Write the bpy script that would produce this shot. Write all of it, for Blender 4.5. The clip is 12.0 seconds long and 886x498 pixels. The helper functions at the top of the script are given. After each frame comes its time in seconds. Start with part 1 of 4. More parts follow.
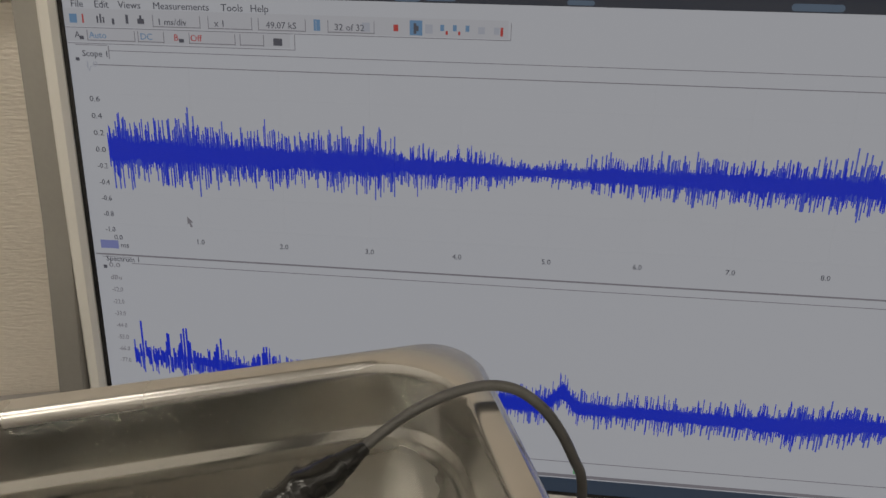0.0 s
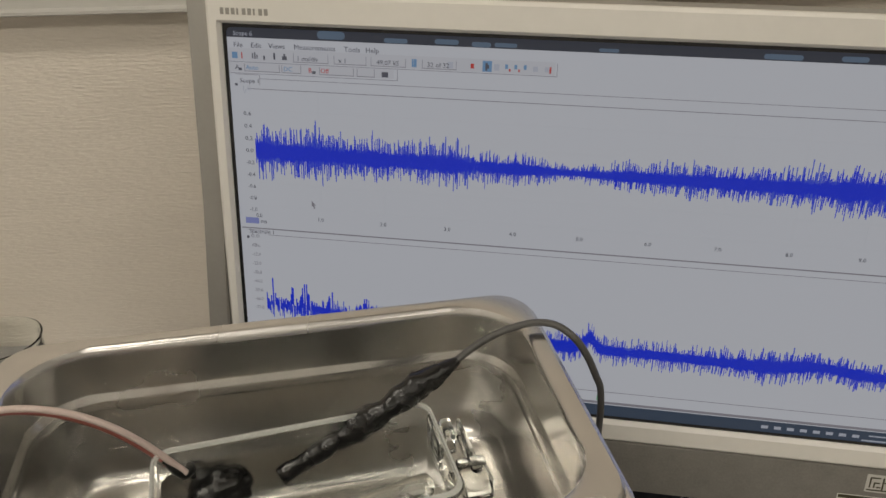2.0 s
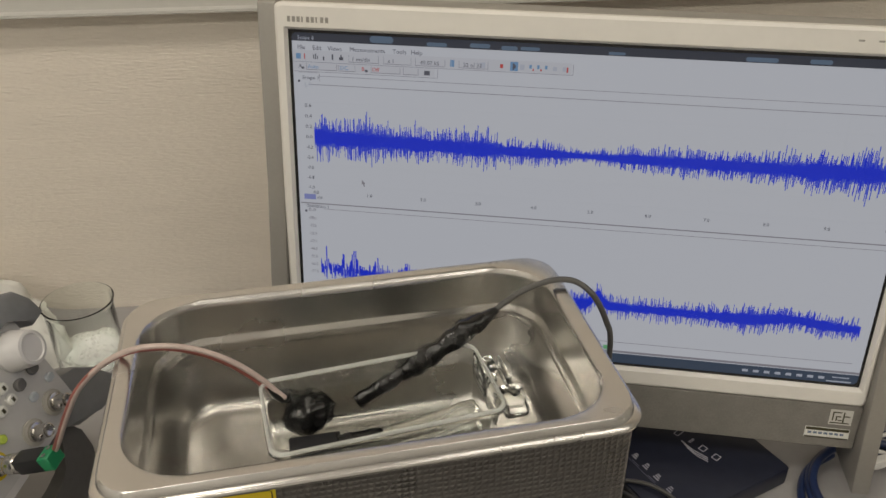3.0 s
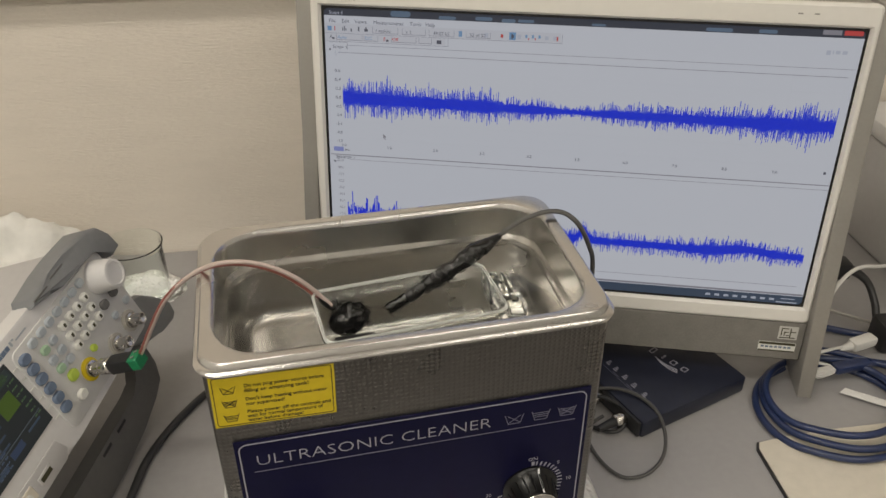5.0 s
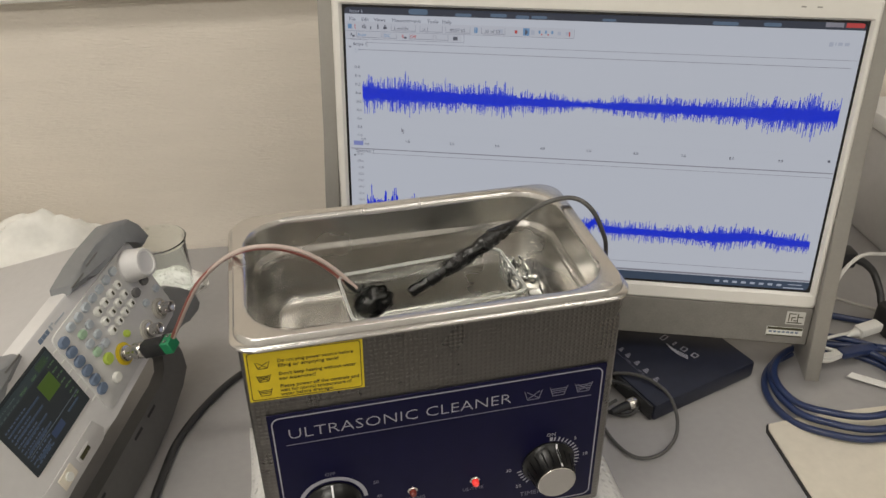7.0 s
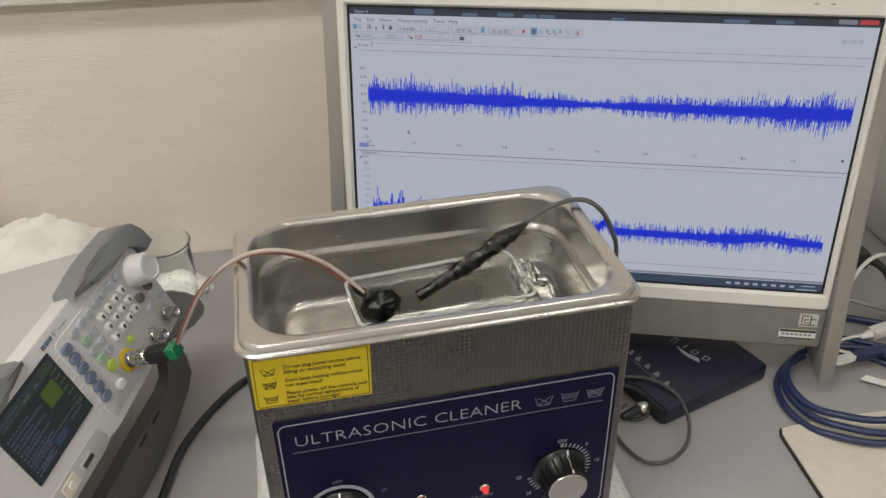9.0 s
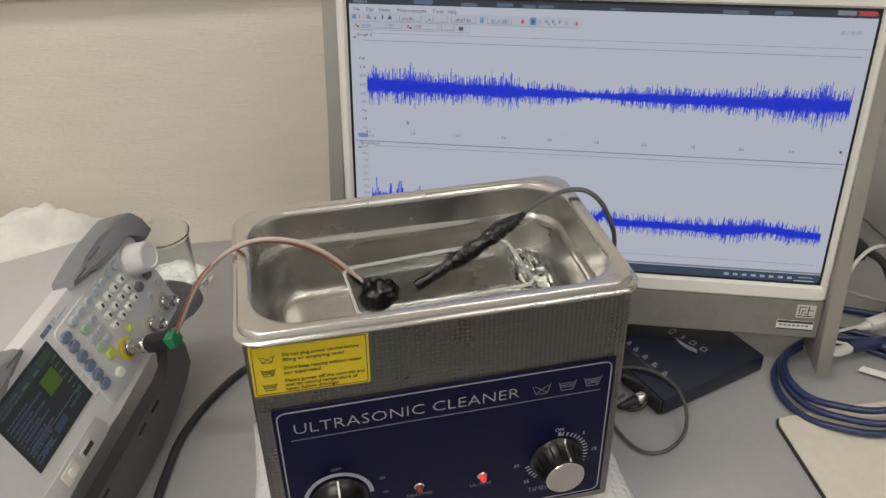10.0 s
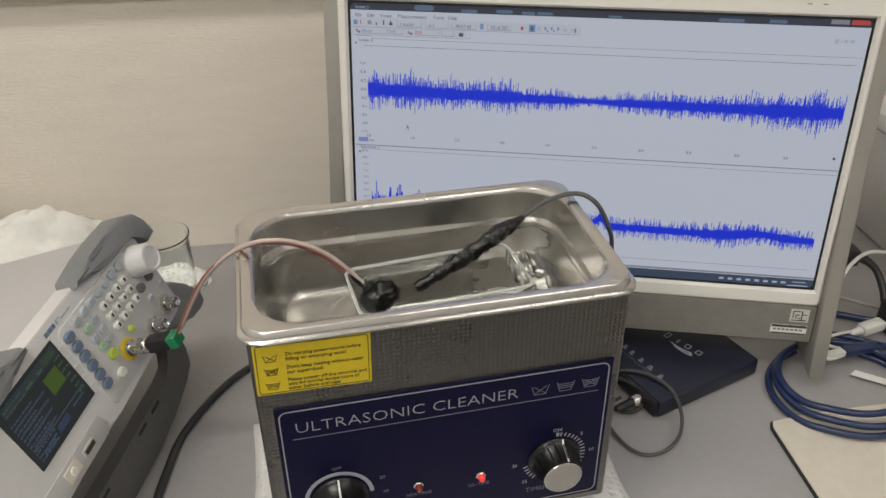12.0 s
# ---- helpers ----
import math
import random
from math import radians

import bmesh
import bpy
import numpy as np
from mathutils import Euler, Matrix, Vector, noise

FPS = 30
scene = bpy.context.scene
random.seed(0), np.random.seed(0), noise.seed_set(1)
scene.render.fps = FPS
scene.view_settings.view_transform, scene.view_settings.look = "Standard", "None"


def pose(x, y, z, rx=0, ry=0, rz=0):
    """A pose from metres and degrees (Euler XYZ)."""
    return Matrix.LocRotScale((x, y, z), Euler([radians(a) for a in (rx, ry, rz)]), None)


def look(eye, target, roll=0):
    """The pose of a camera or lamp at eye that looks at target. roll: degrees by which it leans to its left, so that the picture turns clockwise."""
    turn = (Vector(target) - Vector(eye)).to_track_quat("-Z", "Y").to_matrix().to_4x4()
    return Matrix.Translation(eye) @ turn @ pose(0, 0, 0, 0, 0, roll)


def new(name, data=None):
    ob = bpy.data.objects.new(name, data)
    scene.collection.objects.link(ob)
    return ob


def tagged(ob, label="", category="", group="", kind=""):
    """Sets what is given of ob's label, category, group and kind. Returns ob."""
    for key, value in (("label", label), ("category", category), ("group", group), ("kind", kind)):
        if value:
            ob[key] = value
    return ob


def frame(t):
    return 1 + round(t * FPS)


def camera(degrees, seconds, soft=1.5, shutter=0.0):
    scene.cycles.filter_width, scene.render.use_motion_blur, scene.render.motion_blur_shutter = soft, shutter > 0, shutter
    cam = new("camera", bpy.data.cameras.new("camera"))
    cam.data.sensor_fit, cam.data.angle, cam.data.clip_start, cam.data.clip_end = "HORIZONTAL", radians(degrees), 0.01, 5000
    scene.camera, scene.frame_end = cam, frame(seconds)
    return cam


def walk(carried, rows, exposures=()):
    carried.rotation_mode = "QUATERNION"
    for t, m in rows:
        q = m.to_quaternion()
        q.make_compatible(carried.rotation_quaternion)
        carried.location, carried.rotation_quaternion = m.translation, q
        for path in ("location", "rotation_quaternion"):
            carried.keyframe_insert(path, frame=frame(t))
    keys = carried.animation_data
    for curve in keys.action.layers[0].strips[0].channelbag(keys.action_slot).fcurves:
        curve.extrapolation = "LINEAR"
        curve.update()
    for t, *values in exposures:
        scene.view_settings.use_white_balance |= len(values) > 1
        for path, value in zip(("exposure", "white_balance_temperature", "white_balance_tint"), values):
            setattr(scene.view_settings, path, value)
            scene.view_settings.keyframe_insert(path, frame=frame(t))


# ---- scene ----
cam = camera(56.9, 12.0, soft=1.5)
PATH = [
    (0, (0.0593, -0.0939, 0.4082), (0.4921, 1.6378, -0.4941), 0.15),
    (0.5, (0.0601, -0.1022, 0.4092), (0.4794, 1.6296, -0.4992), -0.17),
    (1, (0.0563, -0.1224, 0.4154), (0.4603, 1.6094, -0.4997), -0.35),
    (1.5, (0.0468, -0.1618, 0.4369), (0.4155, 1.5703, -0.4925), -0.64),
    (2, (0.0146, -0.2041, 0.4732), (0.3609, 1.5129, -0.4921), -0.13),
    (2.5, (-0.0137, -0.2427, 0.5016), (0.3296, 1.4534, -0.5011), -0.00),
    (3, (-0.0314, -0.2801, 0.518), (0.3273, 1.4011, -0.5042), 0.02),
    (5, (-0.0689, -0.3855, 0.5565), (0.2965, 1.2539, -0.5292), -0.10),
    (5.5, (-0.0774, -0.4001, 0.5576), (0.285, 1.2425, -0.5243), -0.01),
    (6, (-0.0816, -0.4108, 0.5568), (0.2864, 1.2314, -0.5236), -0.09),
    (6.5, (-0.0837, -0.4142, 0.5564), (0.2758, 1.2333, -0.5189), -0.47),
    (7, (-0.0867, -0.4135, 0.5553), (0.2691, 1.24, -0.5121), -0.76),
    (9, (-0.0871, -0.4036, 0.5514), (0.258, 1.2535, -0.5139), -1.24),
    (9.5, (-0.0876, -0.4036, 0.55), (0.2605, 1.2479, -0.5231), -1.09),
    (10, (-0.0872, -0.4068, 0.5493), (0.2576, 1.2423, -0.5285), -1.07),
    (10.5, (-0.0876, -0.4081, 0.5507), (0.2564, 1.2359, -0.5351), -0.88),
    (11, (-0.0917, -0.4112, 0.5525), (0.2582, 1.233, -0.5311), -0.66),
    (11.5, (-0.0939, -0.4132, 0.5518), (0.2668, 1.2377, -0.5179), -0.61),
    (12, (-0.0941, -0.4144, 0.5507), (0.2686, 1.2403, -0.5125), -0.49),
]
LIGHT = ((0, -0.50, 7000, 10), (1, -0.48, 7000, 10), (1.5, -0.38, 6950, 10), (2.5, -0.21, 6900, 10), (3.2, -0.13, 6850, 10), (5, -0.01, 6800, 10), (7, 0.09, 6600, 10), (9, 0.11, 6420, 10), (12, 0.11, 6420, 10))
walk(cam, [(t, look(eye, target, roll)) for t, eye, target, roll in PATH], LIGHT)

# ---- world and lamps ----
world = bpy.data.worlds.new("room_world")
scene.world = world
world.use_nodes = True
world.node_tree.nodes["Background"].inputs[0].default_value = (0.9, 0.95, 1.0, 1)
world.node_tree.nodes["Background"].inputs[1].default_value = 0.05
CEIL = 1.75
ROOM = pose(-0.116, 0.518, 0, 0, 0, -5) @ pose(0.116, -0.446, 0)      # the wall stands 5 degrees off the cleaner
LAMPS = ((-0.75, -0.42, 8.6), (0.95, -0.60, 2.2), (-0.75, -1.65, 12.5), (0.95, -1.65, 4.0))
for lx, ly, watts in LAMPS:
    ld = bpy.data.lights.new("ceiling_lamp", "AREA")
    ld.shape, ld.size, ld.size_y, ld.energy, ld.color = "RECTANGLE", 1.15, 0.24, watts, (1.0, 0.955, 0.87)
    new("ceiling_lamp", ld).matrix_world = ROOM @ pose(lx, ly, CEIL - 0.075)


# ---- materials ----
def mat(name, color, rough=0.5, metal=0.0, var=0.08, scale=20.0, bump=0.0, bscale=200.0, spec=0.5, emit=None, power=0.0,
        alpha_glass=None, bdist=0.001, stretch=(1, 1, 1), coat=0.0, rvar=0.0):
    """A procedural surface: two scales of colour variation, rough variation and bump in object space."""
    m = bpy.data.materials.new(name)
    m.use_nodes = True
    nt = m.node_tree
    b = nt.nodes["Principled BSDF"]
    b.inputs["Roughness"].default_value, b.inputs["Metallic"].default_value = rough, metal
    b.inputs["Specular IOR Level"].default_value = spec
    b.inputs["Coat Weight"].default_value = coat
    tc = nt.nodes.new("ShaderNodeTexCoord")
    mp = nt.nodes.new("ShaderNodeMapping")
    mp.inputs["Scale"].default_value = stretch
    nt.links.new(tc.outputs["Object"], mp.inputs[0])
    n1 = nt.nodes.new("ShaderNodeTexNoise")
    n1.inputs["Scale"].default_value, n1.inputs["Detail"].default_value = scale, 6
    n2 = nt.nodes.new("ShaderNodeTexNoise")
    n2.inputs["Scale"].default_value, n2.inputs["Detail"].default_value = scale * 9, 3
    for k in (n1, n2):
        nt.links.new(mp.outputs[0], k.inputs["Vector"])
    add = nt.nodes.new("ShaderNodeMath")
    add.operation = "ADD"
    nt.links.new(n1.outputs["Fac"], add.inputs[0])
    nt.links.new(n2.outputs["Fac"], add.inputs[1])
    rmp = nt.nodes.new("ShaderNodeMapRange")
    rmp.inputs["From Min"].default_value, rmp.inputs["From Max"].default_value = 0.7, 1.3
    rmp.inputs["To Min"].default_value, rmp.inputs["To Max"].default_value = 1 - var, 1 + var
    nt.links.new(add.outputs[0], rmp.inputs["Value"])
    mul = nt.nodes.new("ShaderNodeVectorMath")
    mul.operation = "SCALE"
    mul.inputs[0].default_value = color
    nt.links.new(rmp.outputs[0], mul.inputs["Scale"])
    nt.links.new(mul.outputs[0], b.inputs["Base Color"])
    if rvar:
        rr = nt.nodes.new("ShaderNodeMapRange")
        rr.inputs["From Min"].default_value, rr.inputs["From Max"].default_value = 0.3, 0.7
        rr.inputs["To Min"].default_value, rr.inputs["To Max"].default_value = max(0.02, rough - rvar), min(1, rough + rvar)
        nt.links.new(n1.outputs["Fac"], rr.inputs["Value"])
        nt.links.new(rr.outputs[0], b.inputs["Roughness"])
    if bump:
        n3 = nt.nodes.new("ShaderNodeTexNoise")
        n3.inputs["Scale"].default_value, n3.inputs["Detail"].default_value = bscale, 4
        nt.links.new(mp.outputs[0], n3.inputs["Vector"])
        bp = nt.nodes.new("ShaderNodeBump")
        bp.inputs["Strength"].default_value, bp.inputs["Distance"].default_value = bump, bdist
        nt.links.new(n3.outputs["Fac"], bp.inputs["Height"])
        nt.links.new(bp.outputs[0], b.inputs["Normal"])
    if emit:
        b.inputs["Emission Color"].default_value = (*emit, 1)
        b.inputs["Emission Strength"].default_value = power
    if alpha_glass:
        b.inputs["Transmission Weight"].default_value = 1.0
        b.inputs["IOR"].default_value = alpha_glass
    return m


M = {
    "wall": mat("wallpaper", (0.815, 0.75, 0.668), 0.85, var=0.03, scale=6, bump=1.0, bscale=520, bdist=0.0014, stretch=(0.22, 0.22, 1.0), spec=0.25),
    "plain": mat("painted_plaster", (0.78, 0.77, 0.74), 0.9, var=0.03, scale=3, bump=0.1, bscale=120, spec=0.2),
    "rail": mat("rail_grey", (0.56, 0.55, 0.52), 0.5, var=0.03, scale=8),
    "desk": mat("desk_laminate", (0.36, 0.35, 0.35), 0.5, var=0.035, scale=14, bump=0.12, bscale=900, spec=0.35),
    "floor": mat("floor_vinyl", (0.10, 0.097, 0.09), 0.6, var=0.1, scale=5),
    "steel": mat("brushed_steel", (0.67, 0.655, 0.64), 0.25, 1.0, var=0.04, scale=12, bump=0.008, bscale=60, stretch=(1, 1, 1), rvar=0.06),
    "tank": mat("tank_steel", (0.565, 0.55, 0.525), 0.23, 1.0, var=0.07, scale=9, bump=0.03, bscale=25, rvar=0.07),
    "paper": mat("paper_towel", (0.80, 0.79, 0.77), 0.9, var=0.03, scale=30, bump=0.3, bscale=420, spec=0.2),
    "pad": mat("mouse_pad_top", (0.66, 0.61, 0.52), 0.8, var=0.05, scale=12, bump=0.1, bscale=900),
    "box": mat("navy_box", (0.016, 0.019, 0.035), 0.42, var=0.12, scale=14, bump=0.08, bscale=900),
    "chrome": mat("nickel", (0.62, 0.60, 0.57), 0.2, 1.0, var=0.05, scale=40),
    "green": mat("green_plastic", (0.01, 0.22, 0.09), 0.45, var=0.08, scale=60),
    "key": mat("key_white", (0.74, 0.74, 0.70), 0.5, var=0.03, scale=60),
    "keygrey": mat("key_grey", (0.42, 0.46, 0.50), 0.5, var=0.04, scale=60),
    "keygreen": mat("key_green", (0.36, 0.52, 0.36), 0.5, var=0.04, scale=60),
    "keyblue": mat("key_blue", (0.15, 0.20, 0.29), 0.5, var=0.05, scale=60),
    "glow": mat("key_lit", (0.40, 0.50, 0.08), 0.5, emit=(0.4, 0.6, 0.02), power=0.06),
    "ring": mat("yellow_ring", (0.62, 0.46, 0.01), 0.5, var=0.04, scale=60),
    "tan": mat("beige_ring", (0.42, 0.40, 0.36), 0.5, var=0.05, scale=60),
    "redins": mat("red_insulation", (0.27, 0.085, 0.07), 0.45, var=0.08, scale=60),
    "pinkins": mat("clear_pink_insulation", (0.52, 0.42, 0.385), 0.4, var=0.08, scale=60),
    "ledred": mat("led_red", (0.5, 0.02, 0.02), 0.25, emit=(1.0, 0.06, 0.05), power=0.5, coat=0.5),
    "ledoff": mat("led_dim", (0.20, 0.03, 0.02), 0.25, coat=0.5),
    "beaker": mat("beaker_glass", (0.97, 1.0, 0.98), 0.02, alpha_glass=1.45, var=0.0),
    "bottle": mat("clear_plastic", (0.97, 0.985, 0.975), 0.02, alpha_glass=1.28, var=0.0),
    # whitened, half-clear plastic: the highlight along the tray's edge is in its colour
    "edge": mat("plastic_edge_highlight", (0.82, 0.83, 0.80), 0.12, alpha_glass=1.45, var=0.02, scale=40),
    "water": mat("tank_water", (0.985, 0.99, 0.98), 0.0, alpha_glass=1.33, var=0.0, bump=0.04, bscale=30),
    "cloth": mat("white_bag", (0.80, 0.79, 0.75), 0.6, var=0.04, scale=18, bump=0.3, bscale=50),
    # far below the rim's steel: the front's dark reflection is put into this colour
    "case": mat("embossed_steel_dimmed", (0.205, 0.196, 0.187), 0.30, 1.0, var=0.06, scale=30, bump=0.05, bscale=300, rvar=0.05),
    "dimple": mat("dimple_steel", (0.325, 0.315, 0.302), 0.3, 1.0, var=0.08, scale=30),
    "bezel": mat("white_bezel", (0.78, 0.76, 0.72), 0.4, var=0.02, scale=12),
    "silver": mat("silver_plastic", (0.35, 0.336, 0.312), 0.42, 0.35, var=0.03, scale=40, bump=0.06, bscale=900),
    "speaker": mat("speaker_cloth", (0.215, 0.204, 0.188), 0.7, 0.1, var=0.10, scale=70, bump=0.2, bscale=1500),
    "pointer": mat("pointer_white", (0.78, 0.78, 0.80), 0.5, var=0.04, scale=60),
    "knob": mat("knob_plastic", (0.006, 0.006, 0.0065), 0.28, var=0.1, scale=30, spec=0.4),
    "black": mat("black_plastic", (0.018, 0.018, 0.02), 0.45, var=0.15, scale=30),
    "gloss": mat("gloss_black", (0.012, 0.012, 0.014), 0.2, var=0.1, scale=30),
    "gum": mat("black_sealant", (0.007, 0.007, 0.007), 0.24, var=0.3, scale=60, bump=0.8, bscale=160, rvar=0.1),
    "cable": mat("black_cable", (0.030, 0.030, 0.031), 0.42, var=0.12, scale=40),
    "greycable": mat("grey_cable", (0.085, 0.083, 0.08), 0.42, var=0.12, scale=40),
    "bluecable": mat("blue_cable", (0.017, 0.031, 0.095), 0.35, var=0.15, scale=40, coat=0.2),
    "whitecable": mat("white_cable", (0.72, 0.71, 0.69), 0.45, var=0.04, scale=30),
    "navy": mat("panel_navy", (0.0068, 0.0066, 0.032), 0.42, var=0.10, scale=9, rvar=0.06, spec=0.13),
    "ink": mat("white_print", (0.36, 0.36, 0.42), 0.6, var=0.04, scale=60),
    "fade": mat("pale_print", (0.15, 0.15, 0.21), 0.6, var=0.05, scale=60),
    "yellow": mat("yellow_label", (0.66, 0.50, 0.02), 0.5, var=0.05, scale=20),
    "dark": mat("dark_print", (0.05, 0.045, 0.02), 0.6, var=0.05, scale=60),
    "light": mat("generator_white", (0.66, 0.65, 0.65), 0.45, var=0.03, scale=15),
    "lgrey": mat("generator_top", (0.50, 0.49, 0.49), 0.55, var=0.03, scale=15, bump=0.08, bscale=700),
    "rubber": mat("grey_rubber", (0.20, 0.205, 0.215), 0.55, var=0.06, scale=20, bump=0.05, bscale=500),
    "drubber": mat("dark_rubber", (0.13, 0.127, 0.123), 0.6, var=0.06, scale=20),
}

M["edge"].node_tree.nodes["Principled BSDF"].inputs["Transmission Weight"].default_value = 0.7


# the case's stamped grid of small dimples
_nt = M["case"].node_tree
_tc = _nt.nodes.new("ShaderNodeTexCoord")
_vo = _nt.nodes.new("ShaderNodeTexVoronoi")
_vo.distance, _vo.feature = "CHEBYCHEV", "F1"
_vo.inputs["Scale"].default_value, _vo.inputs["Randomness"].default_value = 300.0, 0.0
_nt.links.new(_tc.outputs["Object"], _vo.inputs["Vector"])
_bp = _nt.nodes.new("ShaderNodeBump")
_bp.inputs["Strength"].default_value, _bp.inputs["Distance"].default_value = 0.75, 0.0010
_nt.links.new(_vo.outputs["Distance"], _bp.inputs["Height"])
_nt.links.new(_bp.outputs[0], _nt.nodes["Principled BSDF"].inputs["Normal"])


# rows of embossed dots on the paper towel
_nt = M["paper"].node_tree
_tc = _nt.nodes.new("ShaderNodeTexCoord")
_vo = _nt.nodes.new("ShaderNodeTexVoronoi")
_vo.inputs["Scale"].default_value, _vo.inputs["Randomness"].default_value = 150.0, 0.25
_nt.links.new(_tc.outputs["Object"], _vo.inputs["Vector"])
_rg = _nt.nodes.new("ShaderNodeMapRange")
_rg.inputs["From Min"].default_value, _rg.inputs["From Max"].default_value = 0.12, 0.45
_nt.links.new(_vo.outputs["Distance"], _rg.inputs["Value"])
_bp = _nt.nodes.new("ShaderNodeBump")
_bp.inputs["Strength"].default_value, _bp.inputs["Distance"].default_value = 0.9, 0.0016
_nt.links.new(_rg.outputs[0], _bp.inputs["Height"])
_nt.links.new(_bp.outputs[0], _nt.nodes["Principled BSDF"].inputs["Normal"])


def glowing(name, color, power=1.0):
    """A surface of a lit display: dark base, own light."""
    return mat(name, (0.02, 0.02, 0.02), 0.45, var=0.0, spec=0.15, emit=color, power=power)


# ---- helpers for meshes ----
def thing(name, label, category, m=None, group="", kind=""):
    ob = new(name)
    ob.empty_display_size = 0.02
    ob.matrix_world = m or Matrix()
    return tagged(ob, label, category, group, kind)


def finish(bm, smooth=40):
    me = bpy.data.meshes.new("mesh")
    bmesh.ops.recalc_face_normals(bm, faces=bm.faces[:])
    bm.to_mesh(me)
    bm.free()
    if smooth:
        me.polygons.foreach_set("use_smooth", [True] * len(me.polygons))
        me.set_sharp_from_angle(angle=radians(smooth))
    return me


def part(name, bm, material, parent=None, label="", smooth=40, m=None):
    me = bm if isinstance(bm, bpy.types.Mesh) else finish(bm, smooth)
    if not me.materials:
        for k in material if isinstance(material, (list, tuple)) else (material,):
            me.materials.append(k)
    me.name = name
    ob = new(name, me)
    ob.parent = parent
    if m is not None:
        ob.matrix_local = m
    if label:
        tagged(ob, label)
    return ob


def solid(name, bm, material, label, category, kind="", group="", m=None, smooth=40):
    """A thing of one mesh."""
    ob = part(name, bm, material, None, "", smooth, m)
    return tagged(ob, label, category, group, kind)


def box(x0, x1, y0, y1, z0, z1, bevel=0.0, seg=2, bm=None):
    bm = bm or bmesh.new()
    v = [bm.verts.new((x, y, z)) for x in (x0, x1) for y in (y0, y1) for z in (z0, z1)]
    fs = [bm.faces.new([v[i] for i in q]) for q in ((0, 1, 3, 2), (4, 6, 7, 5), (0, 4, 5, 1), (2, 3, 7, 6), (0, 2, 6, 4), (1, 5, 7, 3))]
    if bevel:
        es = list({e for f in fs for e in f.edges})
        bmesh.ops.bevel(bm, geom=es, offset=bevel, segments=seg, affect="EDGES", profile=0.5)
    return bm


def rrect(w, d, r, seg=6, cx=0.0, cy=0.0):
    """A rounded rectangle's outline, counter-clockwise."""
    out = []
    for sx, sy, a0 in ((1, -1, -90), (1, 1, 0), (-1, 1, 90), (-1, -1, 180)):
        for i in range(seg + 1):
            a = radians(a0 + 90 * i / seg)
            out.append((cx + sx * (w / 2 - r) + r * math.cos(a), cy + sy * (d / 2 - r) + r * math.sin(a)))
    return out


def loft(rings, close_first=False, close_last=False, bm=None, ring=False):
    """Joins rings of equal length by quads."""
    bm = bm or bmesh.new()
    vs = [[bm.verts.new(p) for p in r] for r in rings]
    pairs = list(zip(vs, vs[1:])) + ([(vs[-1], vs[0])] if ring else [])
    for a, b in pairs:
        n = len(a)
        for i in range(n):
            bm.faces.new((a[i], a[(i + 1) % n], b[(i + 1) % n], b[i]))
    if close_first:
        bm.faces.new(vs[0][::-1])
    if close_last:
        bm.faces.new(vs[-1])
    return bm


def prism(outline, z0, z1, bevel=0.0, seg=2, bm=None):
    bm = bm or bmesh.new()
    lo = [bm.verts.new((x, y, z0)) for x, y in outline]
    hi = [bm.verts.new((x, y, z1)) for x, y in outline]
    n = len(outline)
    bm.faces.new(lo[::-1])
    top = bm.faces.new(hi)
    for i in range(n):
        bm.faces.new((lo[i], lo[(i + 1) % n], hi[(i + 1) % n], hi[i]))
    if bevel:
        bmesh.ops.bevel(bm, geom=list(top.edges), offset=bevel, segments=seg, affect="EDGES", profile=0.5)
    return bm


def lathe(profile, seg=32, bm=None, at=(0, 0, 0), cap=True):
    """A turned body round z from rows of (radius, z)."""
    rings = [[(at[0] + r * math.cos(2 * math.pi * i / seg), at[1] + r * math.sin(2 * math.pi * i / seg), at[2] + z) for i in range(seg)] for r, z in profile]
    return loft(rings, cap, cap, bm)


def smooth_line(pts, step=8):
    """A Catmull-Rom line through the points."""
    p = [Vector(q) for q in pts]
    p = [p[0] * 2 - p[1]] + p + [p[-1] * 2 - p[-2]]
    out = []
    for a, b, c, d in zip(p, p[1:], p[2:], p[3:]):
        for i in range(step):
            t = i / step
            out.append(0.5 * (2 * b + (c - a) * t + (2 * a - 5 * b + 4 * c - d) * t * t + (3 * b - a - 3 * c + d) * t ** 3))
    return out + [p[-2]]


def tube(pts, radius, seg=10, step=8, bm=None, rough=0.0, seed=0):
    """A swept tube; radius may be a number or one for each given point; rough: uneven lumps."""
    line = smooth_line(pts, step)
    n = len(line)
    rad = [radius] * n if isinstance(radius, (int, float)) else list(np.interp(np.linspace(0, len(radius) - 1, n), range(len(radius)), radius))
    up = Vector((0.13, 0.21, 1)).normalized()
    rings = []
    side = None
    for i, q in enumerate(line):
        tan = (line[min(i + 1, n - 1)] - line[max(i - 1, 0)]).normalized()
        if side is None:
            side = tan.cross(up).normalized()
        side = (side - tan * side.dot(tan)).normalized()
        nor = side.cross(tan)
        ring = []
        for k in range(seg):
            a = 2 * math.pi * k / seg
            dv = side * math.cos(a) + nor * math.sin(a)
            r = rad[i]
            if rough:
                r *= 1 + rough * (noise.noise((q + dv * rad[i]) * 190 + Vector((seed, 0, 0))) + 0.5 * noise.noise((q + dv * rad[i]) * 520))
            ring.append(q + dv * r)
        rings.append(ring)
    return loft(rings, True, True, bm)


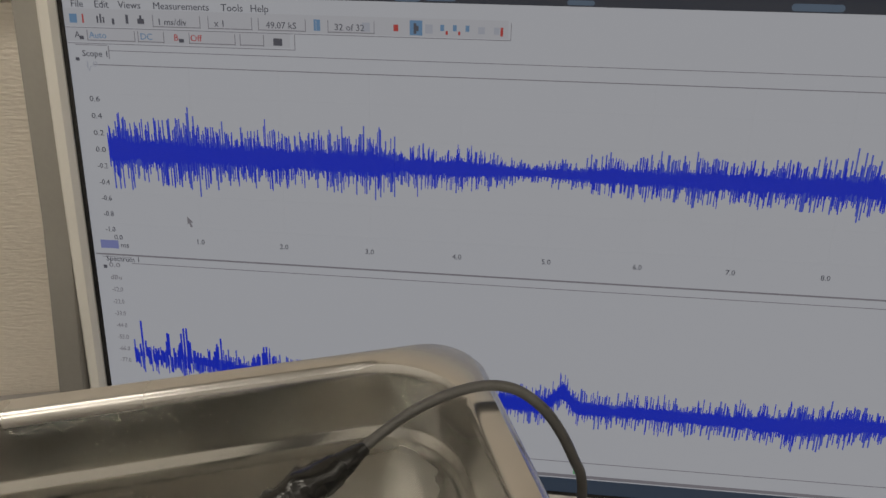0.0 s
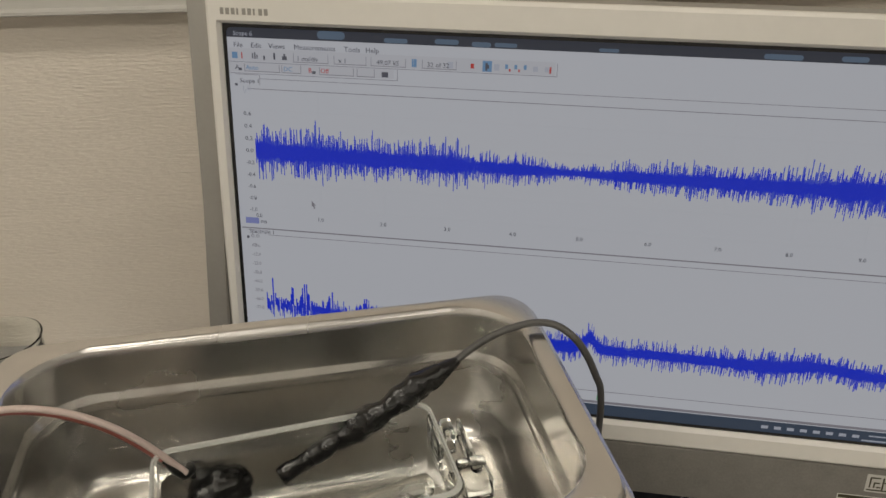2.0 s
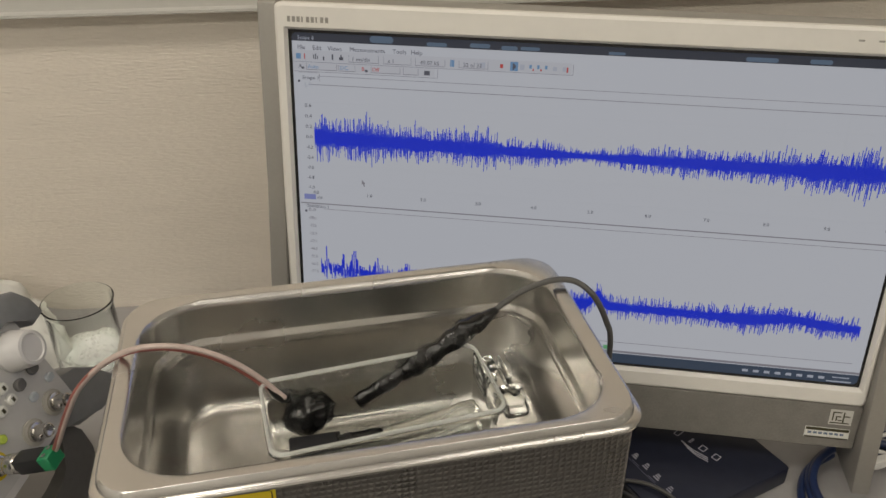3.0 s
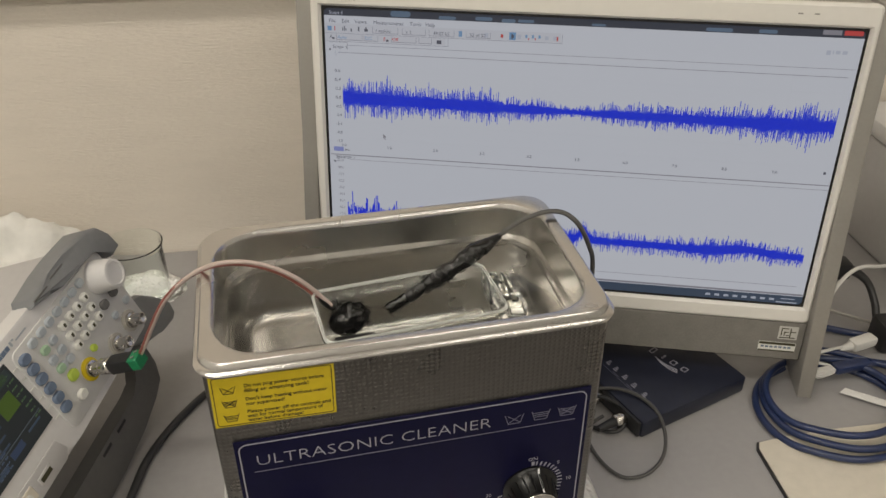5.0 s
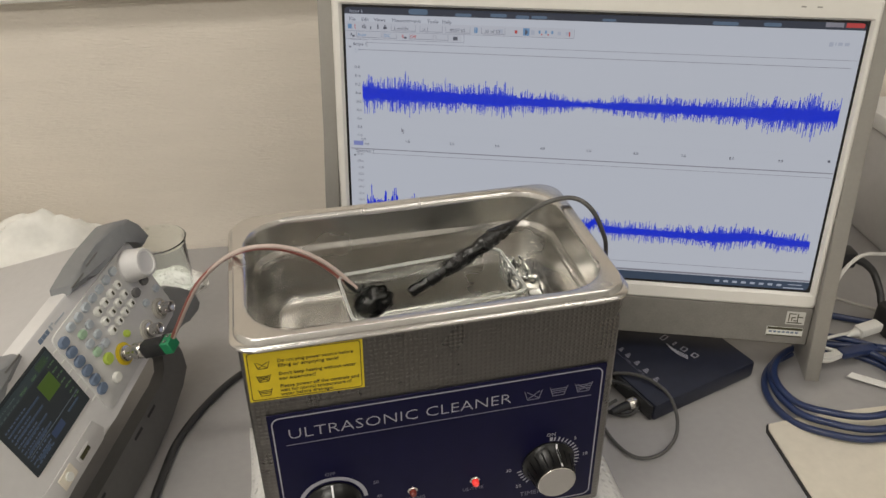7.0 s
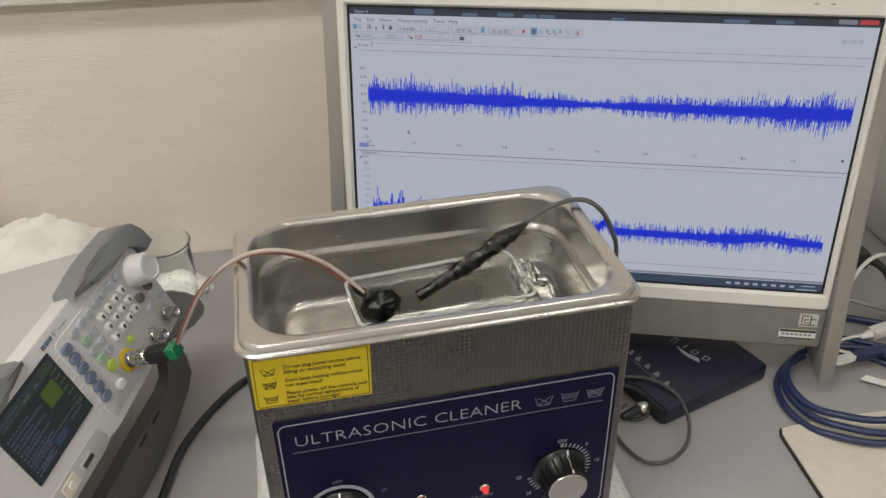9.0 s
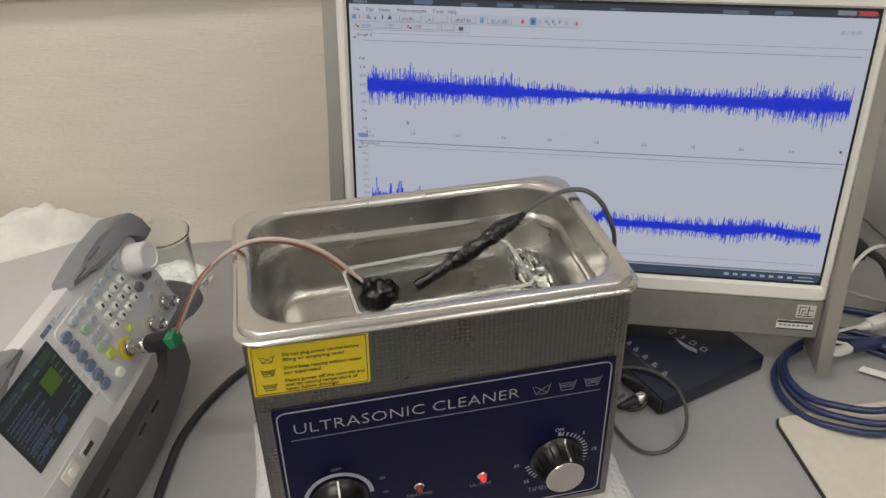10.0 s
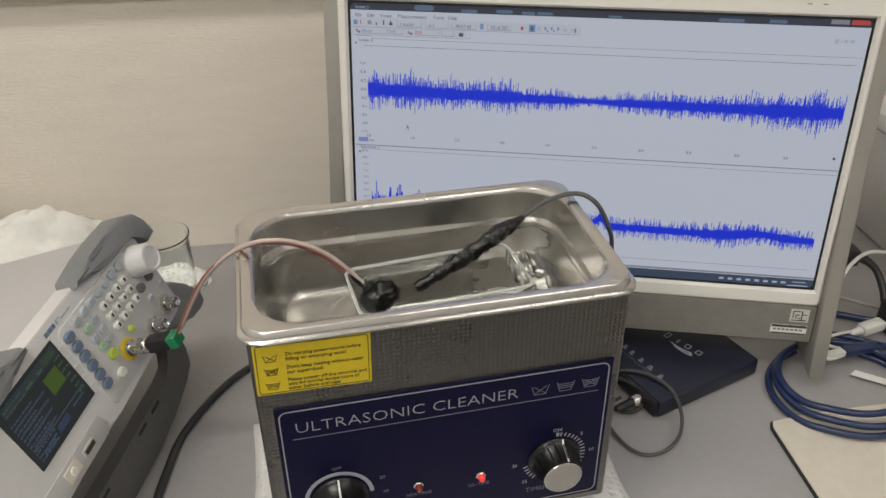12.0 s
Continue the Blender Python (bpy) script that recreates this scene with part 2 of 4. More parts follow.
def words(text, size, at, parent, material, name="lettering", turn=None, align="LEFT", bold=0.0, wide=1.0, width=0.0):
    """Flat lettering as a mesh, lying in the parent's plane that turn gives."""
    cu = bpy.data.curves.new(name, "FONT")
    cu.body, cu.size, cu.align_x, cu.offset, cu.extrude = text, size, align, bold, 0.00008
    cu.resolution_u = 2
    tmp = bpy.data.objects.new(name, cu)
    scene.collection.objects.link(tmp)
    bpy.context.view_layer.update()
    me = bpy.data.meshes.new_from_object(tmp.evaluated_get(bpy.context.evaluated_depsgraph_get()))
    bpy.data.objects.remove(tmp)
    bpy.data.curves.remove(cu)
    me.materials.clear()
    if width:
        xs = [v.co.x for v in me.vertices]
        wide = width / (max(xs) - min(xs))
    me.materials.append(material)
    ob = part(name, me, material, parent)
    ob.matrix_local = Matrix.Translation(at) @ (turn or Matrix()) @ Matrix.Diagonal((wide, 1, 1, 1))
    return ob


FACE = pose(0, 0, 0, 90, 0, 0)      # lettering on a front that looks along -y


# ---- room ----
WALL_Y, FLOOR_Z = 0.446, -0.72
solid("wall_north", box(-1.8, 2.4, WALL_Y, WALL_Y + 0.1, FLOOR_Z, CEIL), M["wall"], "beige wall covered with horizontally ribbed wallpaper", "wall", "structure", m=ROOM)
solid("wall_west", box(-1.9, -1.8, -2.6, WALL_Y + 0.1, FLOOR_Z, CEIL), M["plain"], "plain off-white painted wall of the room", "wall", "structure", m=ROOM)
solid("wall_east", box(2.4, 2.5, -2.6, WALL_Y + 0.1, FLOOR_Z, CEIL), M["plain"], "plain off-white painted wall of the room", "wall", "structure", m=ROOM)
solid("wall_south", box(-1.9, 2.5, -2.7, -2.6, FLOOR_Z, CEIL), M["plain"], "plain off-white painted wall of the room", "wall", "structure", m=ROOM)
solid("floor", box(-1.9, 2.5, -2.7, WALL_Y + 0.1, FLOOR_Z - 0.1, FLOOR_Z), M["floor"], "grey vinyl floor of the room", "floor", "structure", m=ROOM)
solid("ceiling", box(-1.9, 2.5, -2.7, WALL_Y + 0.1, CEIL, CEIL + 0.1), M["plain"], "plain white ceiling of the room", "ceiling", "structure", m=ROOM)
M["tube"] = mat("lamp_diffuser", (0.8, 0.8, 0.8), 0.6, emit=(1.0, 0.955, 0.87), power=3.0)
for lx, ly, watts in LAMPS:
    f = thing("ceiling_light", "long white ceiling light with a glowing diffuser", "lamp", ROOM @ pose(lx, ly, CEIL), "ceiling lights")
    part("housing", box(-0.62, 0.62, -0.15, 0.15, -0.05, 0, 0.005), M["plain"], f)
    part("diffuser", box(-0.60, 0.60, -0.13, 0.13, -0.07, -0.0505, 0.004), M["tube"], f)

# ---- wall rail ----
RAIL_Z = 0.322
prof = [(0.0, 0.0), (-0.017, 0.0), (-0.023, 0.002), (-0.023, 0.0045), (-0.0165, 0.006), (-0.0165, 0.060), (-0.013, 0.064), (0.0, 0.064)]
solid("trim", loft([[(x, WALL_Y + dy, RAIL_Z + dz) for dy, dz in prof] for x in (-1.8, 2.4)], True, True), M["rail"], "grey metal rail along the wall above the desk", "wall rail", "structure", m=ROOM)


# ---- desk ----
DK = thing("desk", "pale grey laminate desk standing against the wall", "desk", ROOM)
part("desk_top", box(-1.2, 1.6, -0.24, WALL_Y - 0.002, -0.03, 0, 0.003), M["desk"], DK)
for px in (-1.16, 1.53):
    part("side_panel", box(px, px + 0.03, -0.20, WALL_Y - 0.01, FLOOR_Z + 0.001, -0.0305, 0.002), M["desk"], DK)
part("back_panel", box(-1.129, 1.529, WALL_Y - 0.06, WALL_Y - 0.04, -0.45, -0.0305, 0.002), M["desk"], DK)


# ---- the ultrasonic cleaner ----
CL = thing("ultrasonic_cleaner", "stainless steel ultrasonic cleaner with navy control panel, full of water", "ultrasonic cleaner")
CY = 0.0775                                     # middle of the tank in y
RW, RD, RT = 0.2685, 0.1645, 0.240               # rim
TW, TD = 0.242, 0.139                           # tank's mouth
WATER = 0.2060


def rim_mesh():
    rings = []
    for w, d, r, z in ((RW - 0.012, RD - 0.012, 0.013, RT - 0.0085), (RW - 0.002, RD - 0.002, 0.017, RT - 0.0085), (RW, RD, 0.018, RT - 0.0075), (RW, RD, 0.018, RT - 0.0062),
                       (RW - 0.0022, RD - 0.0022, 0.018, RT - 0.0048), (RW - 0.0056, RD - 0.0056, 0.018, RT - 0.0043), (RW - 0.0068, RD - 0.0068, 0.018, RT - 0.0014),
                       (RW - 0.0092, RD - 0.0092, 0.018, RT), (TW + 0.007, TD + 0.007, 0.034, RT - 0.0004), (TW + 0.003, TD + 0.003, 0.033, RT - 0.0012), (TW + 0.0006, TD + 0.0006, 0.032, RT - 0.0034), (TW, TD, 0.032, RT - 0.0055)):
        rings.append([(x, y, z) for x, y in rrect(w, d, r, 8, 0, CY)])
    return loft(rings)


def tank_mesh():
    rings = []
    for w, d, r, z in ((TW, TD, 0.032, RT - 0.0055), (TW - 0.0025, TD - 0.0025, 0.031, RT - 0.0250), (TW - 0.0035, TD - 0.0035, 0.031, RT - 0.0268),
                       (TW - 0.0075, TD - 0.0075, 0.029, RT - 0.0290), (TW - 0.0085, TD - 0.0085, 0.029, RT - 0.0312),
                       (TW - 0.013, TD - 0.013, 0.029, RT - 0.080), (TW - 0.016, TD - 0.016, 0.029, RT - 0.090), (TW - 0.024, TD - 0.024, 0.027, RT - 0.0965), (TW - 0.036, TD - 0.036, 0.024, RT - 0.0995), (TW - 0.060, TD - 0.060, 0.02, RT - 0.100)):
        rings.append([(x, y, z) for x, y in rrect(w, d, r, 8, 0, CY)])
    return loft(rings, False, True)


part("rim", rim_mesh(), M["steel"], CL, "bright stamped steel rim")
part("tank", tank_mesh(), M["tank"], CL, "stepped steel tank", 60)
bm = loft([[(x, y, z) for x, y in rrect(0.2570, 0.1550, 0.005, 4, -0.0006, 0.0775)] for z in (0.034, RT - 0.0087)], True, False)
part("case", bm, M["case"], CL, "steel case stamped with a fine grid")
tilt = radians(4.8)
hole = [(0.0075 + x * math.cos(tilt) - y * math.sin(tilt), 0.0660 + x * math.sin(tilt) + y * math.cos(tilt)) for x, y in rrect(0.1250, 0.0590, 0.009, 8)]
bm = loft([[(x, y, WATER) for x, y in rrect(TW - 0.0102, TD - 0.0102, 0.029, 8, 0, CY)], [(x, y, WATER) for x, y in hole]])
wt = part("water", bm, M["water"], CL, "clear still water")
wt.visible_shadow = False
for fx in (-0.1, 0.1):
    for fy in (0.025, 0.13):
        part("foot", lathe([(0.010, 0), (0.011, 0.003), (0.011, 0.013)], 20, at=(fx, fy, 0.0215)), M["black"], CL, "black rubber foot")

PN = part("control_panel", box(-0.1187, 0.1204, -0.0011, 0.0, 0.0400, 0.1760, 0.0004, 1), M["navy"], CL, "navy control panel with white lettering")


def outline_mesh(x0, x1, z0, z1, r, w, y):
    """A thin printed line round a rounded rectangle, on a front along -y."""
    cx, cz = (x0 + x1) / 2, (z0 + z1) / 2
    o = rrect(x1 - x0, z1 - z0, r, 6, cx, cz)
    i = rrect(x1 - x0 - 2 * w, z1 - z0 - 2 * w, max(r - w, 0.0004), 6, cx, cz)
    rings = [[(a, y, b) for a, b in o], [(a, y - 0.00015, b) for a, b in o], [(a, y - 0.00015, b) for a, b in i], [(a, y, b) for a, b in i]]
    return loft(rings, ring=True)


def stroke(p, q, w, y):
    """A printed straight line on a front along -y from p to q in x and z."""
    d = Vector((q[0] - p[0], 0, q[1] - p[1])).normalized()
    s = Vector((-d.z, 0, d.x)) * (w / 2)
    a, b = Vector((p[0], y, p[1])), Vector((q[0], y, q[1]))
    t = Vector((0, -0.00015, 0))
    return loft([[a - s, a + s, b + s, b - s], [a - s + t, a + s + t, b + s + t, b - s + t]], True, True)


def arc(cx, cz, r, w, a0, a1, y, n=24):
    """A printed arc; angles in degrees, clockwise from the top."""
    bm = bmesh.new()
    rings = []
    for i in range(n + 1):
        a = radians(a0 + (a1 - a0) * i / n)
        s, c = math.sin(a), math.cos(a)
        rings.append([(cx + s * r, y, cz + c * r), (cx + s * (r + w), y, cz + c * (r + w)), (cx + s * (r + w), y - 0.00015, cz + c * (r + w)), (cx + s * r, y - 0.00015, cz + c * r)])
    return loft(rings, True, True, bm)


PY = -0.0012
part("border_line", outline_mesh(-0.1163, 0.1178, 0.0425, 0.1733, 0.006, 0.0009, PY), M["ink"], PN)
words("ULTRASONIC CLEANER", 0.0130, (-0.1068, PY - 0.0002, 0.1532), PN, M["ink"], "lettering", FACE, width=0.1555, bold=-0.00024)
part("underline", stroke((-0.1085, 0.1476), (0.1105, 0.1480), 0.0007, PY), M["fade"], PN)
for tx, tz, tt, sz in ((-0.0855, 0.1122, "OFF", 0.0042), (0.0785, 0.1130, "ON", 0.0046), (0.1005, 0.1055, "5", 0.0045), (0.1085, 0.0870, "10", 0.0045), (0.0480, 0.0828, "30", 0.0045), (0.0565, 0.0640, "25", 0.0045),
                       (-0.0330, 0.0718, "HEATING", 0.0045), (0.0145, 0.0708, "UL-TIME", 0.0045), (0.0600, 0.0535, "TIMER", 0.0065), (-0.0520, 0.0960, "20", 0.0042), (-0.0500, 0.0810, "40", 0.0042)):
    words(tt, sz, (tx, PY - 0.0002, tz), PN, M["fade"] if sz < 0.0045 or len(tt) > 2 else M["ink"], "lettering", FACE)


def wash_symbol(x, z, w, marks):
    """A printed wash tub with marks."""
    h = w * 0.62
    for p, q in (((x - w / 2, z + h / 2), (x - w * 0.32, z - h / 2)), ((x - w * 0.32, z - h / 2), (x + w * 0.32, z - h / 2)), ((x + w * 0.32, z - h / 2), (x + w / 2, z + h / 2)), *marks):
        yield p, q


def symbol(x, z, w, kind, parent, material, y):
    h = w * 0.62
    marks = []
    if kind in ("cross", "dots"):
        marks += [((x - w * 0.36, z + h * 0.4), (x + w * 0.3, z - h * 0.4)), ((x - w * 0.3, z - h * 0.4), (x + w * 0.36, z + h * 0.4))]
    if kind in ("full", "dots"):
        marks += [((x - w * (0.44 - 0.05 * k), z + h * (0.28 - 0.22 * k)), (x + w * (0.44 - 0.05 * k), z + h * (0.28 - 0.22 * k))) for k in range(3)]
    bm = bmesh.new()
    for p, q in wash_symbol(x, z, w, marks):
        t = stroke(p, q, w * 0.045, y)
        me = bpy.data.meshes.new("t")
        t.to_mesh(me)
        t.free()
        bm.from_mesh(me)
        bpy.data.meshes.remove(me)
    part("wash_symbol", bm, material, parent)


for sx, kd in ((0.0663, "cross"), (0.0852, "full"), (0.1040, "dots")):
    symbol(sx, 0.1570, 0.0130, kd, PN, M["fade"], PY)


def dial(cx, cz, face, a0, parent):
    part("scale_ring", arc(cx, cz, 0.0222, 0.0030, a0[0], a0[1], PY), M["ink"], parent) if face is None else None
    kb = part("dial_knob", lathe([(0.0, 0.0), (0.0202, 0.0), (0.0206, 0.002), (0.0178, 0.0050), (0.0155, 0.020), (0.0150, 0.0225), (0.0135, 0.0235), (0.0, 0.0235)], 40, cap=False), M["knob"], parent, "black plastic dial knob", m=pose(cx, PY, cz, 90, 0, 0) @ Matrix.Diagonal((1, 1, 0.88, 1)))
    if face is not None:
        for k in range(44):
            a = a0[0] + (a0[1] - a0[0]) * k / 43
            if 112 < a < 218 or 262 < a < 358:
                continue
            s, c = math.sin(radians(a)), math.cos(radians(a))
            part("scale_tick", stroke((cx + s * 0.0212, cz + c * 0.0212), (cx + s * 0.0248, cz + c * 0.0248), 0.0011, PY), M["ink"], parent)
        part("knob_cap", lathe([(0.0, 0.0), (0.0142, 0.0), (0.0146, 0.0006), (0.0142, 0.0012), (0.0, 0.0012)], 40, cap=False), M["chrome"], kb, "spun metal cap", m=pose(0, 0, 0.0232))
        part("pointer", loft([[(-0.0006, y, z), (0.0006, y, z), (0.0006, y - 0.001, z - 0.0005), (-0.0006, y - 0.001, z - 0.0005)] for y, z in ((0.0204, 0.0030), (0.0182, 0.0053), (0.0159, 0.0200), (0.0153, 0.0228))], True, True), M["pointer"], kb, "white pointer line", m=pose(0, 0, 0, 0, 0, -14))
        for k in range(18):
            a = 20 * k + 6
            part("ridge", loft([[(-0.0008, y, z), (0.0008, y, z), (0.0005, y + 0.0009, z), (-0.0005, y + 0.0009, z)] for y, z in ((0.0172, 0.0060), (0.0151, 0.0200))], True, True), M["knob"], kb, m=pose(0, 0, 0, 0, 0, a))
    else:
        part("grip", box(-0.0040, 0.0040, -0.0165, 0.0165, 0.0150, 0.0290, 0.0012), M["knob"], kb)
        part("pointer", box(-0.0007, 0.0007, -0.002, 0.0160, 0.0290, 0.0293), M["pointer"], kb, "white pointer line")
        part("pointer", loft([[(-0.0007, y, z), (0.0007, y, z), (0.0007, y - 0.001, z), (-0.0007, y - 0.001, z)] for y, z in ((0.0204, 0.0032), (0.0182, 0.0055), (0.0170, 0.0150), (0.0168, 0.0285))], True, True), M["pointer"], kb, "white pointer line")


dial(-0.0815, 0.0845, None, (-92, 88), PN)
dial(0.0812, 0.0868, 1, (2, 365), PN)
for lx, lz, mk, lab in ((-0.0236, 0.0825, "ledoff", "unlit red indicator lamp"), (0.0239, 0.0815, "ledred", "lit red indicator lamp")):
    ld = part("indicator_lamp", lathe([(0.0, 0), (0.0036, 0), (0.0038, 0.0012), (0.0030, 0.0020), (0.0, 0.0020)], 20, cap=False), M["chrome"], PN, lab, m=pose(lx, PY, lz, 90, 0, 0))
    part("lens", lathe([(0.0027, 0.0), (0.0027, 0.0028), (0.0019, 0.0043), (0.0, 0.0048)], 16, cap=False), M[mk], ld, m=pose(0, 0, 0.0015))

LB = part("warning_label", box(-0.1245, -0.0500, -0.0006, 0.0, 0.1795, 0.2205, 0.0002, 1), M["yellow"], CL, "yellow warning label with black print", m=pose(-0.0890, 0, 0.2070, 0, 1.3, 0) @ pose(0.0872, 0, -0.1974))
part("border_line", outline_mesh(-0.1230, -0.0515, 0.1806, 0.2195, 0.002, 0.0005, -0.0006), M["dark"], LB)
for lz, tt in ((0.2103, "Do not plug power source before"), (0.2063, "filling or emptying tank!"), (0.1996, "Don't keep heating without water"), (0.1956, "nor supervised!"), (0.1892, "Please power off the controls and"), (0.1857, "wait for normal temperature of"), (0.1823, "water before drainage!")):
    words(tt, 0.0038, (-0.1045, -0.0008, lz), LB, M["dark"], "lettering", FACE, width=0.00154 * len(tt), bold=0.00003)
for lz, kd in ((0.2092, "cross"), (0.1985, "dots"), (0.1868, "full")):
    symbol(-0.1140, lz, 0.0090, kd, LB, M["dark"], -0.0007)

# ---- paper towel below the cleaner ----
random.seed(4)
bm = bmesh.new()
nx, ny = 46, 34
grid = []
for j in range(ny + 1):
    row = []
    for i in range(nx + 1):
        x, y = -0.150 + 0.312 * i / nx, -0.065 + 0.245 * j / ny
        edge = min(i, nx - i, j, ny - j)
        inside = max(0.0, min(1.0, edge / 4.0))
        jit = Vector((noise.noise((x * 18, y * 18, 3)), noise.noise((x * 18, y * 18, 8)), 0)) * 0.006
        z = 0.0015 + 0.0165 * inside ** 0.7 + 0.003 * noise.noise((x * 45, y * 45, 1)) * (0.4 + inside)
        row.append(bm.verts.new((x + jit.x, y + jit.y, max(0.0008, z))))
    grid.append(row)
for j in range(ny):
    for i in range(nx):
        bm.faces.new((grid[j][i], grid[j][i + 1], grid[j + 1][i + 1], grid[j + 1][i]))
ext = bmesh.ops.extrude_face_region(bm, geom=bm.faces[:])
for v in ext["geom"]:
    if isinstance(v, bmesh.types.BMVert):
        v.co.z = 0.0002
solid("paper_towel", bm, M["paper"], "folded white paper towel crumpled under the cleaner", "paper towel", smooth=60)

# ---- clear tray floating in the water ----
BT = thing("glass_tray", "clear open tray with rounded corners floating in the water", "tray", pose(0.0075, 0.0660, 0, 0, 0, 4.8))
TRAY_W, TRAY_D, TRAY_Z = 0.129, 0.063, 0.2175


def tray_mesh():
    rings = []
    for dw, r, z in ((-0.030, 0.006, -0.0440), (-0.0130, 0.008, -0.0440), (-0.0090, 0.009, -0.0410), (-0.0046, 0.009, -0.0050), (-0.0010, 0.009, -0.0036), (0.0006, 0.009, -0.0018), (-0.0010, 0.009, 0.0), (-0.0030, 0.008, 0.0004),
                     (-0.0052, 0.008, -0.0006), (-0.0066, 0.008, -0.0022), (-0.0062, 0.008, -0.0048), (-0.0104, 0.007, -0.0404), (-0.0140, 0.006, -0.0430), (-0.030, 0.005, -0.0432)):
        rings.append([(x, y, TRAY_Z + z) for x, y in rrect(TRAY_W + dw, TRAY_D + dw, r, 6)])
    return loft(rings, True, True)


def clear_part(name, bm, label="", m=None):
    ob = part(name, bm, M["bottle"], BT, label, 50, m)
    ob.visible_shadow = False
    return ob


clear_part("tray_body", tray_mesh(), "clear walls with a rolled rim")
# bead laid on the rim to draw its bright highlight line
rim = rrect(TRAY_W - 0.0026, TRAY_D - 0.0026, 0.008, 8)
rb = part("tray_rim", loft([[(x * k, y * k2, TRAY_Z + z) for x, y in rim] for k, k2, z in ((1.018, 1.038, 0.0002), (1.010, 1.022, 0.0016), (0.995, 0.99, 0.0018), (0.985, 0.968, 0.0008), (0.990, 0.978, -0.0006), (1.008, 1.016, -0.0006))], ring=True), M["edge"], BT, "bead along the rim, paled to show the edge highlight", 60)
rb.visible_shadow = False
# added water layer: its refraction turns the floor's reflection up to the bright ceiling
pool = clear_part("brightening_water", prism(rrect(TRAY_W - 0.0125, TRAY_D - 0.0125, 0.007, 6), 0.1815, 0.1818), "clear water layer added to brighten the tray floor")
pool.data.materials[0] = M["water"]
clear_part("hinge_plate", box(0.0620, 0.0655, 0.0020, 0.0240, 0.1990, 0.2160, 0.0010), "clear latch plate")
clear_part("hinge_block", box(0.0660, 0.0720, 0.0080, 0.0210, 0.2000, 0.2150, 0.0016), "clear latch block")
clear_part("hinge_block", box(0.0660, 0.0800, -0.0230, -0.0060, 0.1990, 0.2140, 0.0018), "clear latch block")
clear_part("hinge_pin", lathe([(0.0, 0.0), (0.0024, 0.0), (0.0027, 0.0008), (0.0027, 0.0240), (0.0022, 0.0250), (0.0, 0.0250)], 18, cap=False), "", pose(0.0750, 0.0120, 0.2090, 90, 0, 0))
clear_part("rib", box(0.0735, 0.0755, -0.0050, 0.0160, 0.2030, 0.2170, 0.0006))

# ---- emitting transducer and its block ----
TR = thing("transducer_probe", "small transducer sealed in glossy black gum on a twin lead", "probe")
bm = bmesh.new()
bmesh.ops.create_icosphere(bm, subdivisions=4, radius=1.0)
for v in bm.verts:
    p = v.co.copy()
    k = 1 + 0.22 * noise.noise(p * 2.2) + 0.10 * noise.noise(p * 6.0) + 0.05 * noise.noise(p * 13)
    v.co = Vector((-0.0325 + p.x * 0.0142 * k + 0.002 * p.z, 0.0915 + p.y * 0.0118 * k, 0.1905 + p.z * 0.0130 * k))
part("sealed_head", bm, M["gum"], TR, "lump of glossy black sealant", 80)
part("sleeve", tube([(-0.0390, 0.0950, 0.1960), (-0.0440, 0.0965, 0.2040), (-0.0460, 0.0890, 0.2054), (-0.0538, 0.0896, 0.2153)], [0.0062, 0.0036, 0.0026, 0.0021], 10, 5, rough=0.2), M["gum"], TR, "", 80)
lead = [(-0.0460, 0.0890, 0.2054), (-0.0602, 0.0900, 0.2235), (-0.0746, 0.0910, 0.2367), (-0.0910, 0.0925, 0.2453), (-0.1080, 0.0945, 0.2484), (-0.1253, 0.0990, 0.2444), (-0.1429, 0.1060, 0.2316), (-0.1605, 0.1150, 0.2101), (-0.1740, 0.1240, 0.1842), (-0.1855, 0.1330, 0.1589), (-0.1942, 0.1415, 0.1409)]
for dx, mk, nm in ((-0.0010, "redins", "red_wire"), (0.0010, "pinkins", "clear_wire")):
    part(nm, tube([Vector((x + dx, y - dx * 0.6, z + dx)) for x, y, z in lead], 0.00165, 8, 6), M[mk], TR, smooth=80)
bm = box(-0.0455, -0.0160, 0.0560, 0.0780, 0.1760, 0.1860, 0.0012)
part("transducer_block", bm, M["black"], TR, "black block under the sealant")
# solid black lump standing in for the dark shadow beside the block
part("shadow_lump", tube([(-0.0170, 0.0660, 0.1820), (-0.0060, 0.0680, 0.1825), (0.0080, 0.0705, 0.1835)], [0.0085, 0.0075, 0.0050], 12, 5, rough=0.2), M["gum"], TR, smooth=80)

# ---- receiving probe ----
PR = thing("hydrophone_probe", "thin black sealed probe dipping into the tray, on a grey lead", "probe")
part("sealed_rod", tube([(-0.0039, 0.0936, 0.1920), (0.0030, 0.0946, 0.1955), (0.0123, 0.0959, 0.2000), (0.0196, 0.0968, 0.2040), (0.0255, 0.0989, 0.2065), (0.0328, 0.0998, 0.2100), (0.0409, 0.0998, 0.2145), (0.0478, 0.0992, 0.2190), (0.0556, 0.1017, 0.2225), (0.0656, 0.1055, 0.2260), (0.0746, 0.1070, 0.2295), (0.0851, 0.1118, 0.2325)],
                        [0.0046, 0.0048, 0.0048, 0.0052, 0.0066, 0.0076, 0.0070, 0.0054, 0.0064, 0.0072, 0.0050, 0.0024], 18, 10, rough=0.20, seed=5), M["gum"], PR, "rod of lumpy black sealant", 80)
